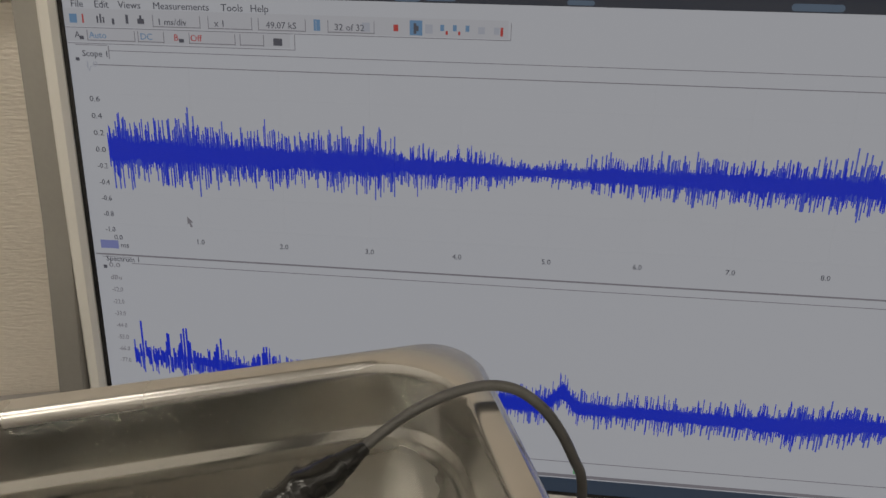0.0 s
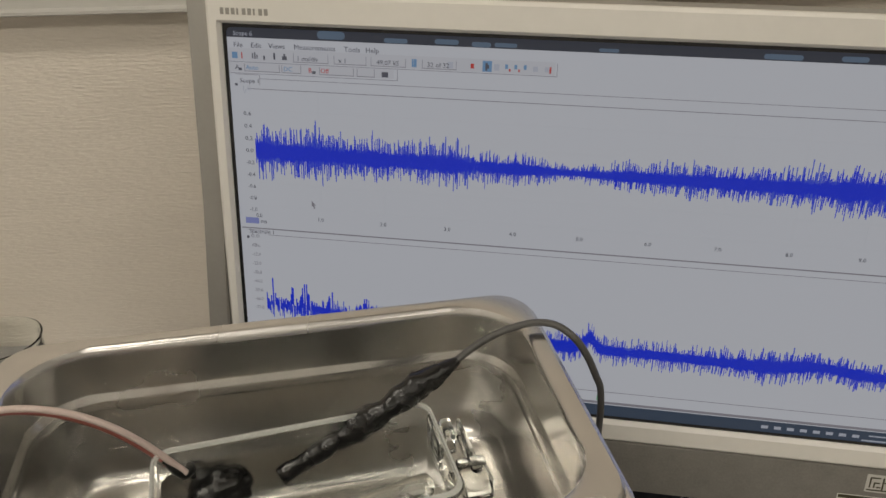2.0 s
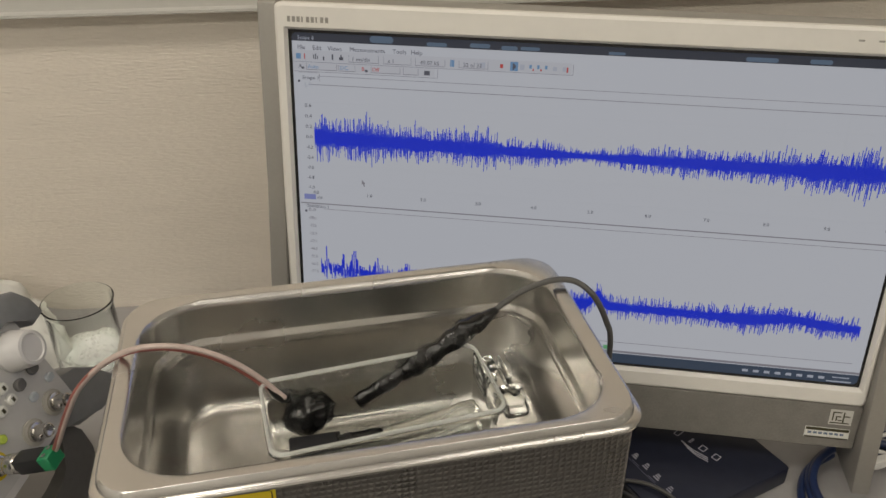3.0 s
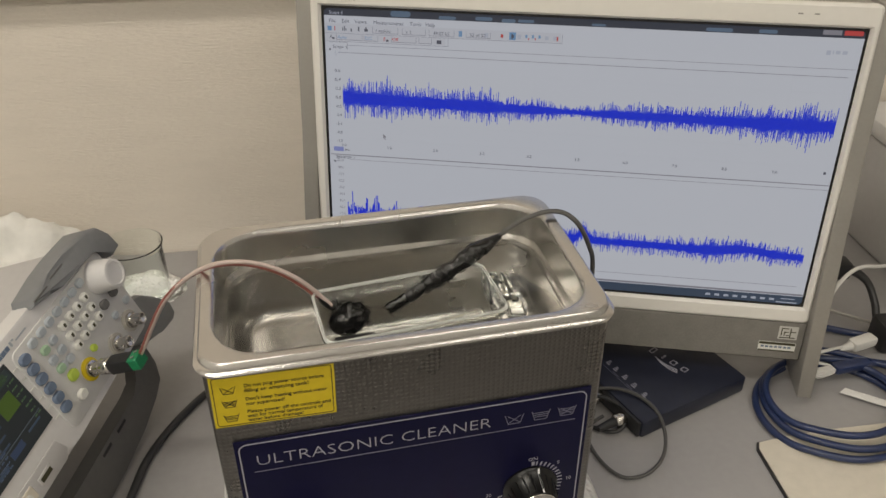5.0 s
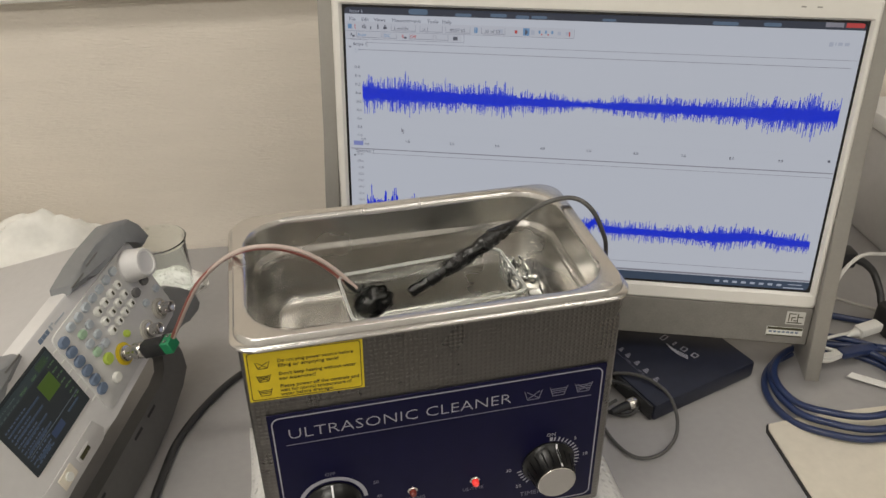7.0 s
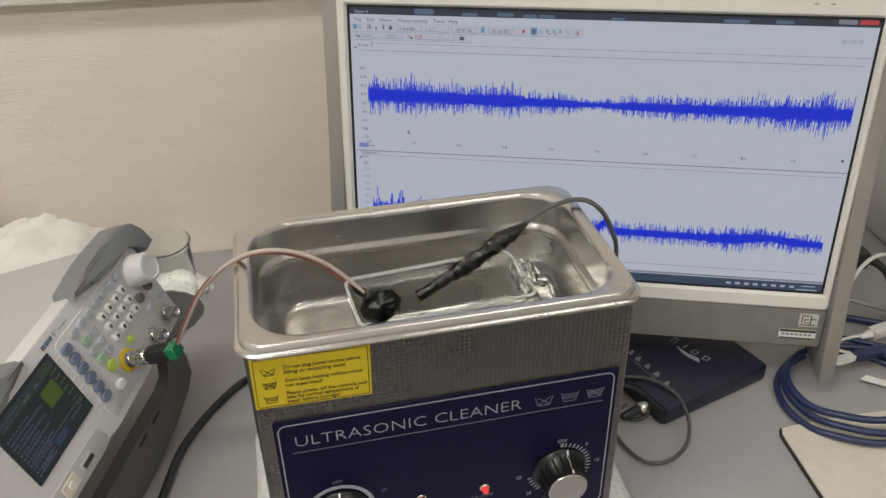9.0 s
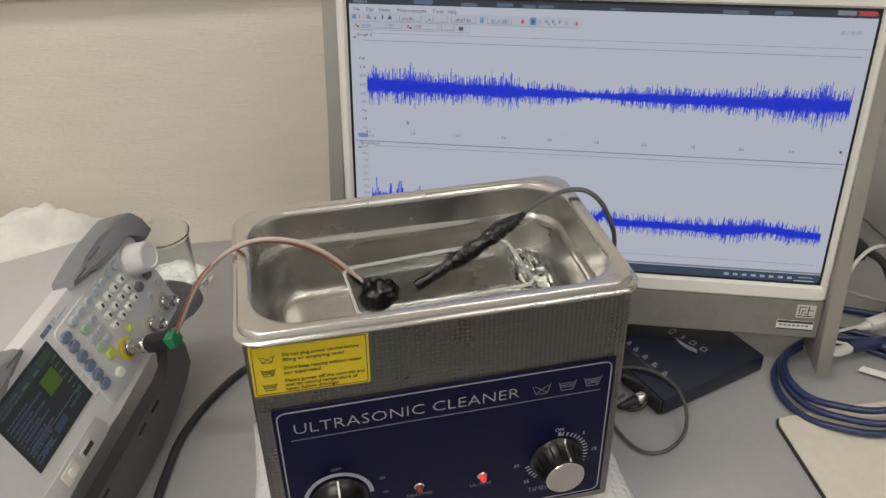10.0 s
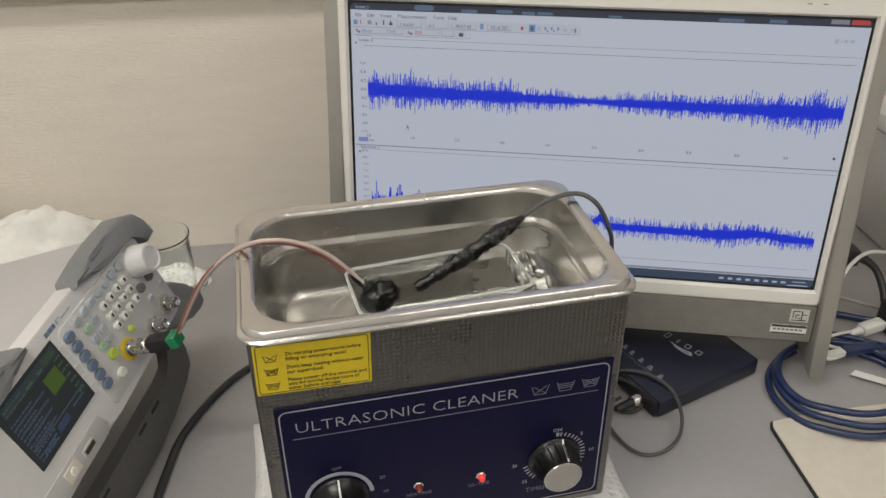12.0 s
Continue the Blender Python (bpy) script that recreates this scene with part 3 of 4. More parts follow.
part("lead", tube([(0.0827, 0.1114, 0.2315), (0.0921, 0.1153, 0.2352), (0.1020, 0.1181, 0.2390), (0.1150, 0.1198, 0.2425), (0.1272, 0.1189, 0.2445), (0.1369, 0.1156, 0.2435), (0.1449, 0.1107, 0.2380), (0.1513, 0.1087, 0.2280), (0.1576, 0.1098, 0.2140), (0.1637, 0.1148, 0.1990), (0.1690, 0.1230, 0.1700), (0.1730, 0.1330, 0.1200), (0.1780, 0.1480, 0.0450), (0.1850, 0.1660, 0.0050)], 0.0019, 10, 8), M["greycable"], PR, "grey coaxial lead", 80)

# ---- clear tube with one rounded end in the tray ----
GT = thing("clear_tube", "clear tube with one rounded end lying in the tray", "test tube")
gt = part("tube_wall", tube([(0.0020, 0.0670, 0.1835), (0.0300, 0.0720, 0.1850), (0.0600, 0.0775, 0.1870), (0.0650, 0.0783, 0.1872), (0.0670, 0.0786, 0.1872)], [0.0062, 0.0062, 0.0062, 0.0050, 0.0012], 16, 4), M["bottle"], GT, smooth=80)
gt.visible_shadow = False

# ---- drops on the tank wall ----
for dx, dz, ds in ((-0.0565, 0.2240, 0.0013), (-0.0535, 0.2205, 0.0009), (0.0030, 0.2215, 0.0009), (-0.0860, 0.2205, 0.0010)):
    bm = bmesh.new()
    bmesh.ops.create_icosphere(bm, subdivisions=2, radius=1.0)
    for v in bm.verts:
        v.co = Vector((v.co.x * ds, v.co.y * ds * 0.45, v.co.z * ds * 1.15 - ds * 0.2 * abs(v.co.x)))
    dr = solid("water_drop", bm, M["bottle"], "small clear water drop on the tank wall", "water drop", group="drops on the tank wall", m=pose(dx, CY + TD / 2 - 0.0013, dz))
    dr.visible_shadow = False


# ---- the all-in-one computer ----
SW, SH = 0.4580, 0.2582
PC_SIZE = 0.9675
SCREEN = Matrix(((0.93654, 0.04761, -0.34728, -0.0159), (-0.35053, 0.11696, -0.92923, 0.3201), (-0.00362, 0.99199, 0.12623, 0.3505), (0, 0, 0, 1))) @ Matrix.Diagonal((PC_SIZE, PC_SIZE, PC_SIZE, 1))
PC = thing("desktop_computer", "white and silver all-in-one desktop computer showing two blue traces", "computer", SCREEN)


def frame_mesh(x0, x1, y0, y1, ix0, ix1, iy0, iy1, z0, z1):
    c, r = 0.0022, 0.004
    w, h, cx, cy = x1 - x0, y1 - y0, (x0 + x1) / 2, (y0 + y1) / 2
    iw, ih, jx, jy = ix1 - ix0, iy1 - iy0, (ix0 + ix1) / 2, (iy0 + iy1) / 2
    o, oc = rrect(w, h, r, 4, cx, cy), rrect(w - 2 * c, h - 2 * c, r, 4, cx, cy)
    i, ic = rrect(iw, ih, 0.0008, 4, jx, jy), rrect(iw + 2 * c, ih + 2 * c, 0.001, 4, jx, jy)
    return loft([[(x, y, z0) for x, y in o], [(x, y, z1 - c) for x, y in o], [(x, y, z1) for x, y in oc], [(x, y, z1) for x, y in ic], [(x, y, z1 - c * 1.4) for x, y in i], [(x, y, z0) for x, y in i]], ring=True)


part("bezel", frame_mesh(-0.0114, SW + 0.0088, -SH - 0.0178, 0.0215, -0.0022, SW + 0.0018, -SH - 0.0018, 0.0022, -0.006, 0.0050), M["bezel"], PC, "white screen bezel", 30)
part("screen_edge", frame_mesh(-0.0021, SW + 0.0017, -SH - 0.0017, 0.0021, 0.0, SW, -SH, 0.0, -0.006, 0.0008), M["gloss"], PC, "thin black frame round the screen", 30)
part("back_shell", box(-0.0114, SW + 0.0088, -SH - 0.058, 0.0210, -0.050, -0.0062, 0.004), M["silver"], PC, "grey back shell")
part("lower_panel", box(-0.0114, SW + 0.0088, -SH - 0.0600, -SH - 0.0181, -0.0060, 0.0036, 0.0012, 1), M["speaker"], PC, "grey speaker panel")
for sx0, sx1 in ((-0.0257, -0.0117), (SW + 0.0091, SW + 0.0230)):
    prof = [(0.0220, -0.045), (0.0225, -0.0030), (0.0205, 0.0000), (-0.1200, 0.0010), (-0.3500, 0.0200), (-0.3420, -0.040)]
    bm = loft([[(x, y, z) for y, z in prof] for x in (sx0, sx1)], True, True)
    bmesh.ops.bevel(bm, geom=[e for e in bm.edges], offset=0.0009, segments=2, affect="EDGES", profile=0.5)
    part("side_plate", bm, M["silver"], PC, "silver side plate that ends in a foot")
M["screen"] = glowing("screen_white", (0.410, 0.437, 0.503), 0.88)
M["trace"] = glowing("trace_blue", (0.0, 0.018, 0.50), 0.95)
M["tracepale"] = glowing("trace_pale", (0.05, 0.085, 0.50), 0.9)
M["stext"] = glowing("screen_text", (0.075, 0.08, 0.11), 0.8)
M["sline"] = glowing("screen_line", (0.20, 0.20, 0.24), 0.8)
M["sgrey"] = glowing("screen_grey", (0.33, 0.36, 0.44), 0.85)
M["sbar"] = glowing("screen_toolbar", (0.375, 0.395, 0.455), 0.90)
M["sdark"] = glowing("screen_dark", (0.030, 0.036, 0.055), 0.8)
M["sblue"] = glowing("screen_blue", (0.12, 0.24, 0.42), 0.8)
M["spink"] = glowing("screen_pink", (0.42, 0.26, 0.28), 0.8)
M["sred"] = glowing("screen_red", (0.42, 0.05, 0.05), 0.8)
M["sgreen"] = glowing("screen_green", (0.10, 0.34, 0.16), 0.8)
M["task"] = glowing("screen_taskbar", (0.030, 0.050, 0.088), 0.8)
SC = part("screen", box(0.0, SW, -SH, 0.0, -0.005, 0.0), M["screen"], PC, "glowing light grey screen window", 0)
LIFT = 0.00025


def bars(name, rects, material, lift=LIFT, label="", round_by=0.0):
    """Flat printed rectangles (u0, u1, v0, v1) on the screen, each a piece of its own."""
    for u0, u1, v0, v1 in rects:
        if round_by:
            bm = prism(rrect(u1 - u0, v1 - v0, round_by * (v1 - v0) / 2, 4, (u0 + u1) / 2, (v0 + v1) / 2), 0.00002, lift)
        else:
            bm = box(u0, u1, v0, v1, 0.00002, lift)
        part(name, bm, material, SC, label, 0)


def caption(text, u, v, size, material="stext", width=0.0):
    return words(text, size, (u, v, LIFT + 0.00005), SC, M[material], "caption", width=width)


bars("title_bar", [(0.0, SW, -0.0064, 0.0)], M["sdark"])
bars("title_glow", [(0.060, 0.078, -0.0054, -0.0004), (0.103, 0.118, -0.0060, -0.0031), (0.135, 0.150, -0.0054, -0.0023), (0.158, 0.170, -0.0062, -0.0031), (0.172, 0.186, -0.0056, -0.0031), (0.330, 0.352, -0.0058, -0.0027), (0.373, 0.388, -0.0054, -0.0023), (0.235, 0.247, -0.0058, -0.0037)], glowing("title_haze", (0.085, 0.13, 0.20), 0.8), 0.0003, "", 0.98)
bars("close_button", [(SW - 0.017, SW - 0.002, -0.0043, -0.0004)], M["sred"], 0.0003)
bars("window_buttons", [(SW - 0.034, SW - 0.019, -0.0043, -0.0004)], M["sline"], 0.0003)
caption("Scope 6", 0.0045, -0.0052, 0.0040, "sgrey")
bars("tool_strip", [(0.0000, 0.2098, -0.0212, -0.0132), (0.0000, 0.1093, -0.0282, -0.0217)], M["sbar"], 0.0001)
for u, tt in ((0.0042, "File"), (0.0158, "Edit"), (0.0276, "Views"), (0.0445, "Measurements"), (0.0772, "Tools"), (0.0911, "Help")):
    caption(tt, u, -0.0126, 0.0046)
for u, tt in ((0.0460, "1 ms/div"), (0.0735, "x 1"), (0.0982, "49.07 kS"), (0.1304, "32 of 32")):
    caption(tt, u, -0.0196, 0.0042)
caption("A", 0.0044, -0.0266, 0.0042, "stext")
caption("Auto", 0.0116, -0.0266, 0.0042, "sblue")
caption("DC", 0.0369, -0.0266, 0.0042, "sblue")
caption("B", 0.0534, -0.0266, 0.0042, "sred")
caption("Off", 0.0614, -0.0266, 0.0042, "sred")
bars("tool_field_line", [(u, u + w, v, v + 0.0004) for u, w, v in ((0.0437, 0.0228, -0.0207), (0.0705, 0.0208, -0.0207), (0.0945, 0.0222, -0.0207), (0.0106, 0.0234, -0.0278), (0.0357, 0.0125, -0.0278), (0.0608, 0.0221, -0.0278), (0.0854, 0.0112, -0.0278), (0.1273, 0.0214, -0.0207))], M["sline"])
bars("tool_icon_dark", [(0.0163, 0.0170, -0.0195, -0.0163), (0.0178, 0.0186, -0.0195, -0.0154), (0.0193, 0.0200, -0.0195, -0.0169), (0.0238, 0.0249, -0.0201, -0.0174), (0.0306, 0.0318, -0.0195, -0.0154), (0.0363, 0.0395, -0.0195, -0.0172), (0.0374, 0.0384, -0.0172, -0.0156),
                        (0.0067, 0.0088, -0.0274, -0.0257), (0.0559, 0.0582, -0.0274, -0.0257), (0.1014, 0.1056, -0.0274, -0.0241), (0.1670, 0.1683, -0.0201, -0.0154), (0.1683, 0.1693, -0.0189, -0.0165)], M["stext"])
bars("tool_icon_blue", [(0.0028, 0.0065, -0.0198, -0.0157), (0.1208, 0.1218, -0.0201, -0.0151), (0.1220, 0.1238, -0.0201, -0.0151), (0.1792, 0.1809, -0.0185, -0.0158), (0.1849, 0.1866, -0.0185, -0.0158), (0.1906, 0.1923, -0.0185, -0.0158)], M["sblue"])
bars("tool_icon_red", [(0.0091, 0.0098, -0.0198, -0.0157), (0.1578, 0.1600, -0.0192, -0.0163), (0.1816, 0.1826, -0.0201, -0.0185), (0.1873, 0.1883, -0.0201, -0.0185), (0.2063, 0.2075, -0.0201, -0.0163)], M["sred"])
bars("tool_icon_grey", [(0.1433, 0.1469, -0.0198, -0.0158), (0.1723, 0.1757, -0.0198, -0.0158), (0.1963, 0.1993, -0.0194, -0.0163), (0.2034, 0.2059, -0.0194, -0.0163)], M["sgrey"])
bars("tool_lit", [(0.1652, 0.1710, -0.0208, -0.0142)], M["sblue"], 0.00015)
bars("tool_edge", [(0.0000, 0.2109, -0.0220, -0.0217), (0.0000, 0.1114, -0.0293, -0.0290), (0.2109, 0.2112, -0.0220, -0.0142), (0.1114, 0.1117, -0.0293, -0.0222)] + [(u, u + 0.0003, -0.0208, -0.0152) for u in (0.0437, 0.0665, 0.0705, 0.0913, 0.0945, 0.1167, 0.1273, 0.1487)] + [(u, u + 0.0003, -0.0280, -0.0228) for u in (0.0106, 0.0340, 0.0357, 0.0483, 0.0608, 0.0829, 0.0854, 0.0966)], M["sline"])
caption("Scope 1", 0.0070, -0.0352, 0.0042)
bars("plot_line", [(0.020, SW - 0.001, -0.0324, -0.0321), (0.004, 0.020, -0.0300, -0.0297), (0.0203, 0.0206, -0.0362, -0.0300), (0.012, SW - 0.006, -0.0392, -0.0388),
                   (0.001, SW - 0.0004, -0.1365, -0.1357), (0.020, SW - 0.001, -0.1407, -0.1404), (0.004, 0.020, -0.1375, -0.1373), (0.012, SW - 0.008, -0.2392, -0.2389), (0.001, SW, -0.2487, -0.2469)], M["sline"])
bars("grid_line", [(0.0155, 0.4515, -0.0363 - 0.0166 * k, -0.0362 - 0.0166 * k) for k in range(1, 6)] + [(0.0155 + 0.0436 * k, 0.0156 + 0.0436 * k, -0.1185, -0.0380) for k in range(1, 11)], M["sbar"], 0.00012)
for k, tt in enumerate(("1.0", "0.8", "0.6", "0.4", "0.2", "0.0", "-0.2", "-0.4", "-0.6", "-0.8", "-1.0")):
    if k != 1:
        caption(tt, 0.0078, -0.0400 - 0.00835 * k, 0.0038, "sgrey" if k == 0 else "stext", width=0.0052)
caption("V", 0.0085, -0.0423, 0.0040, "sgrey")
for k in range(10):
    caption(f"{k}.0", 0.0120 + 0.0438 * k, -0.1277, 0.0038)
bars("range_box", [(0.0042, 0.0138, -0.1327, -0.1283)], glowing("range_blue", (0.17, 0.20, 0.44), 0.85))
caption("ms", 0.0150, -0.1319, 0.0040)
bars("channel_marker", [(0.0034, 0.0052, -0.0374, -0.0359), (0.0042, 0.0060, -0.1439, -0.1422), (0.4500, 0.4522, -0.1258, -0.1235)], M["stext"])
caption("Spectrum 1", 0.0062, -0.1397, 0.0040)
for k, tt in enumerate(("0.0", "dBu", "-12.0", "-22.0", "-33.0", "-44.0", "-55.0", "-66.0", "-77.0")):
    caption(tt, 0.0072, -0.1431 - 0.0069 * k, 0.0036, "sline", width=0.0060)
bars("maker_mark", [(0.4300, 0.4336, -0.0208, -0.0170), (0.4350, 0.4360, -0.0200, -0.0170), (0.4375, 0.4412, -0.0200, -0.0170), (0.4428, 0.4468, -0.0200, -0.0170)], M["sgrey"])
bars("taskbar", [(0.0, SW, -SH, -0.2495)], M["task"], 0.0003)
bars("taskbar_icon", [(0.368 + 0.0085 * k, 0.3725 + 0.0085 * k, -0.2551, -0.2528) for k in range(8)] + [(0.438, 0.451, -0.2532, -0.2523), (0.434, 0.453, -0.2571, -0.2560)], M["sgrey"], 0.0004)
bars("status_mark", [(0.2550, 0.2590, -0.2462, -0.2425)], M["sgreen"])
# mouse pointer
bm = bmesh.new()
f = bm.faces.new([bm.verts.new((0.0522 + x, -0.1131 + y, 0.0004)) for x, y in ((0, 0), (0.0030, -0.0032), (0.0017, -0.0032), (0.0025, -0.0054), (0.0015, -0.0057), (0.0009, -0.0036), (0, -0.0043))])
r = bmesh.ops.extrude_face_region(bm, geom=[f])
for v in r["geom"]:
    if isinstance(v, bmesh.types.BMVert):
        v.co.z = 0.0002
part("mouse_pointer", bm, M["sline"], SC)

# the two traces, as upright strokes
rng = np.random.RandomState(11)


def trace(name, u0, u1, n, middle, half, spike, material, lift, often=0.45, gap=lambda t: 0.0):
    """A noisy curve of n upright strokes: a dense core, with thin spikes on both sides."""
    bm = bmesh.new()
    du = (u1 - u0) / n
    slow = 0.0
    for k in range(n):
        t = (k + 0.5) / n
        slow = 0.93 * slow + 0.07 * rng.uniform(-1, 1)
        if rng.rand() < gap(t):
            continue
        m, h, s = middle(t), half(t) * (1 + 1.6 * slow), spike(t) * (1 + 1.2 * slow)
        hi, lo = h * rng.uniform(0.7, 1.0), h * rng.uniform(0.7, 1.0)
        if rng.rand() < often:
            hi += s * rng.rand() ** 1.5
        if rng.rand() < often:
            lo += s * rng.rand() ** 1.5
        u = u0 + du * k
        box(u, u + du * 0.98, m - lo, m + hi, 0.00002, lift, bm=bm)
    return tagged(part(name, bm, material, SC, "", 0), kind="stuff")


def scope_mid(t):
    return -0.0803 - 0.0018 * t - 0.0010 * math.sin(3.14 * t)


def scope_half(t):
    return 0.0028 + 0.0032 * abs(math.cos(2.7 * t + 0.15)) + 0.0005 * math.sin(23 * t)


trace("scope_trace", 0.0148, 0.4508, 1300, scope_mid, scope_half, lambda t: 1.9 * scope_half(t), M["trace"], 0.0005, 0.62)
trace("scope_haze", 0.0148, 0.4508, 700, scope_mid, lambda t: scope_half(t) * 1.1, lambda t: 2.1 * scope_half(t), M["tracepale"], 0.0003, 0.6)


def spec_mid(t):
    low = -0.1952 - 0.0105 * min(1, t / 0.42) - 0.0050 * max(0.0, t - 0.42)
    hump = 0.009 * math.exp(-((t - 0.53) / 0.012) ** 2) + 0.0035 * math.exp(-((t - 0.88) / 0.05) ** 2)
    return low + hump


def spec_low(t):
    """Height of the comb at the curve's beginning."""
    peaks = sum(math.exp(-((t - c) / w) ** 2) * g for c, w, g in ((0.012, 0.003, 0.9), (0.045, 0.004, 0.75), (0.066, 0.007, 0.95), (0.110, 0.005, 0.75), (0.168, 0.012, 0.60), (0.29, 0.008, 0.35), (0.225, 0.03, 0.2)))
    return 0.020 * peaks + 0.0065 * max(0.0, 1 - t / 0.35)


def spec_half(t):
    return 0.0038 + 0.0006 * math.sin(17 * t)


trace("spectrum_trace", 0.0160, 0.4500, 1250, spec_mid, spec_half, lambda t: 0.0075, M["trace"], 0.0005, 0.55, lambda t: 0.45 if t < 0.12 else 0.0)
trace("spectrum_comb", 0.0160, 0.1640, 190, lambda t: spec_mid(t * 0.34) + spec_low(t * 0.34) * 0.5, lambda t: spec_low(t * 0.34) * 0.5, lambda t: 0.004, M["trace"], 0.0006, 0.5, lambda t: 0.35)
trace("spectrum_haze", 0.0160, 0.4500, 600, spec_mid, lambda t: spec_half(t) * 1.1, lambda t: 0.0085, M["tracepale"], 0.0003, 0.5, lambda t: 0.45 if t < 0.12 else 0.0)

# marks on the bezel and the lower panel
part("maker_plate", loft([[(x, y, 0.00500), (x + 0.0022, y, 0.00500), (x + 0.0022, y + 0.0040, 0.00500), (x, y + 0.0040, 0.00500)] for x, y in ((-0.001, 0.008),)] + [[(-0.001, 0.008, 0.0052), (0.0012, 0.008, 0.0052), (0.0012, 0.012, 0.0052), (-0.001, 0.012, 0.0052)]], True, True), M["silver"], PC)
for k in range(1, 9):
    part("maker_plate", box(-0.001 + 0.0036 * k, -0.001 + 0.0036 * k + (0.0024 if k % 3 else 0.0012), 0.0080, 0.0120, 0.0048, 0.0052), M["silver"], PC)
for bx in (0.400, 0.413):
    part("top_mark", box(bx, bx + 0.004, 0.0120, 0.0132, 0.0048, 0.0052), M["silver"], PC)
st = part("sticker", box(0.4420, 0.4600, -0.2952, -0.2807, 0.0035, 0.0040, 0.0003, 1), M["rail"], PC, "square grey approval sticker")
for r4 in ((0.4442, 0.4510, -0.2837, -0.2827), (0.4442, 0.4452, -0.2912, -0.2827), (0.4470, 0.4510, -0.2877, -0.2867), (0.4470, 0.4480, -0.2912, -0.2867), (0.4525, 0.4536, -0.2927, -0.2827), (0.4525, 0.4580, -0.2872, -0.2862), (0.4430, 0.4580, -0.2937, -0.2927), (0.4490, 0.4520, -0.2912, -0.2902)):
    part("print", box(*r4, 0.0040, 0.0042), M["dark"], st)
st = part("sticker", box(0.4255, 0.4605, -0.3095, -0.2990, 0.0035, 0.0040, 0.0003, 1), M["key"], PC, "small white approval sticker with dark band")
part("print", box(0.4260, 0.4600, -0.3020, -0.2993, 0.0040, 0.0042), M["dark"], st)
part("print", box(0.4260, 0.4600, -0.3093, -0.3080, 0.0040, 0.0042), M["dark"], st)
for k in range(7):
    part("print", box(0.4280 + 0.0042 * k, 0.4310 + 0.0042 * k, -0.3055, -0.3035, 0.0040, 0.0042), M["keyblue"], st)


# ---- the waveform generator ----
_r, _u = Vector((0.3552, 0.9309, 0.0855)).normalized(), Vector((-0.3504, 0.0478, 0.9354))
_n = _r.cross(_u).normalized()
_u = _n.cross(_r)
# x along the front, y up it, z out of it; the origin is the lower inner corner of its screen
GF = Matrix(((_r.x, _u.x, _n.x, -0.2808), (_r.y, _u.y, _n.y, 0.0371), (_r.z, _u.z, _n.z, 0.1219), (0, 0, 0, 1))) @ Matrix.Scale(1.017, 4)
GEN = thing("waveform_generator", "white and grey benchtop waveform generator tilted on its handle", "signal generator", GF)
GX = 0.0835                                     # middle of the front


def slab(outline, z0, z1, bevel=0.002):
    return prism(outline, z0, z1, bevel, 2)


part("housing", box(-0.036, 0.2020, -0.0300, 0.0600, -0.2300, -0.0150, 0.004), M["lgrey"], GEN, "pale grey housing")
part("front_frame", slab([(-0.038, -0.030), (0.000, -0.0325), (0.066, -0.0325), (0.072, -0.0310), (0.078, -0.0285), (0.160, -0.0285), (0.196, -0.0285), (0.2035, -0.0220), (0.2040, 0.040), (0.196, 0.0590), (0.140, 0.0605), (0.130, 0.0660), (0.034, 0.0660), (0.026, 0.0605), (-0.030, 0.0590), (-0.038, 0.045)], -0.0160, 0.0, 0.003), M["light"], GEN, "white front frame")
part("key_field", slab(rrect(0.1240, 0.0770, 0.006, 4, 0.1400, 0.0145), -0.002, 0.0012, 0.0008), mat("key_field_grey", (0.58, 0.575, 0.57), 0.5, var=0.03, scale=20), GEN, "light grey key field")
part("port_field", slab([(-0.030, -0.0315), (0.058, -0.0315), (0.064, -0.0260), (0.060, -0.0135), (-0.030, -0.0135)], -0.002, 0.0008, 0.0006), M["lgrey"], GEN)
DS = part("display", box(-0.0015, 0.0715, -0.0020, 0.0540, -0.002, 0.0010, 0.0005, 1), glowing("display_dark", (0.013, 0.016, 0.017), 0.9), GEN, "dark display with green and blue readings")
for r4, mk in (((0.0040, 0.0690, 0.0440, 0.0515), (0.020, 0.028, 0.030)), ((0.0525, 0.0650, 0.0450, 0.0505), (0.03, 0.05, 0.02)), ((0.0440, 0.0600, 0.0255, 0.0395), (0.040, 0.070, 0.010)), ((0.0060, 0.0400, 0.0335, 0.0350), (0.028, 0.040, 0.062)), ((0.0060, 0.0380, 0.0270, 0.0285), (0.028, 0.040, 0.062)), ((0.0060, 0.0360, 0.0205, 0.0220), (0.028, 0.040, 0.062)),
               ((0.0060, 0.0340, 0.0140, 0.0155), (0.028, 0.040, 0.062)), ((0.0040, 0.0680, 0.0118, 0.0124), (0.05, 0.06, 0.07)), ((0.0500, 0.0640, 0.0070, 0.0085), (0.03, 0.045, 0.07)), ((0.0280, 0.0420, 0.0040, 0.0095), (0.022,0.034,0.065)), ((0.0080, 0.0220, 0.0040, 0.0060), (0.03, 0.045, 0.07)), ((0.0300, 0.0380, 0.0450, 0.0470), (0.06, 0.10, 0.05)), ((0.0440, 0.0500, 0.0450, 0.0470), (0.06, 0.10, 0.05))):
    part("reading", box(*r4, 0.0010, 0.0013), glowing("reading", mk, 0.9), DS, smooth=0)


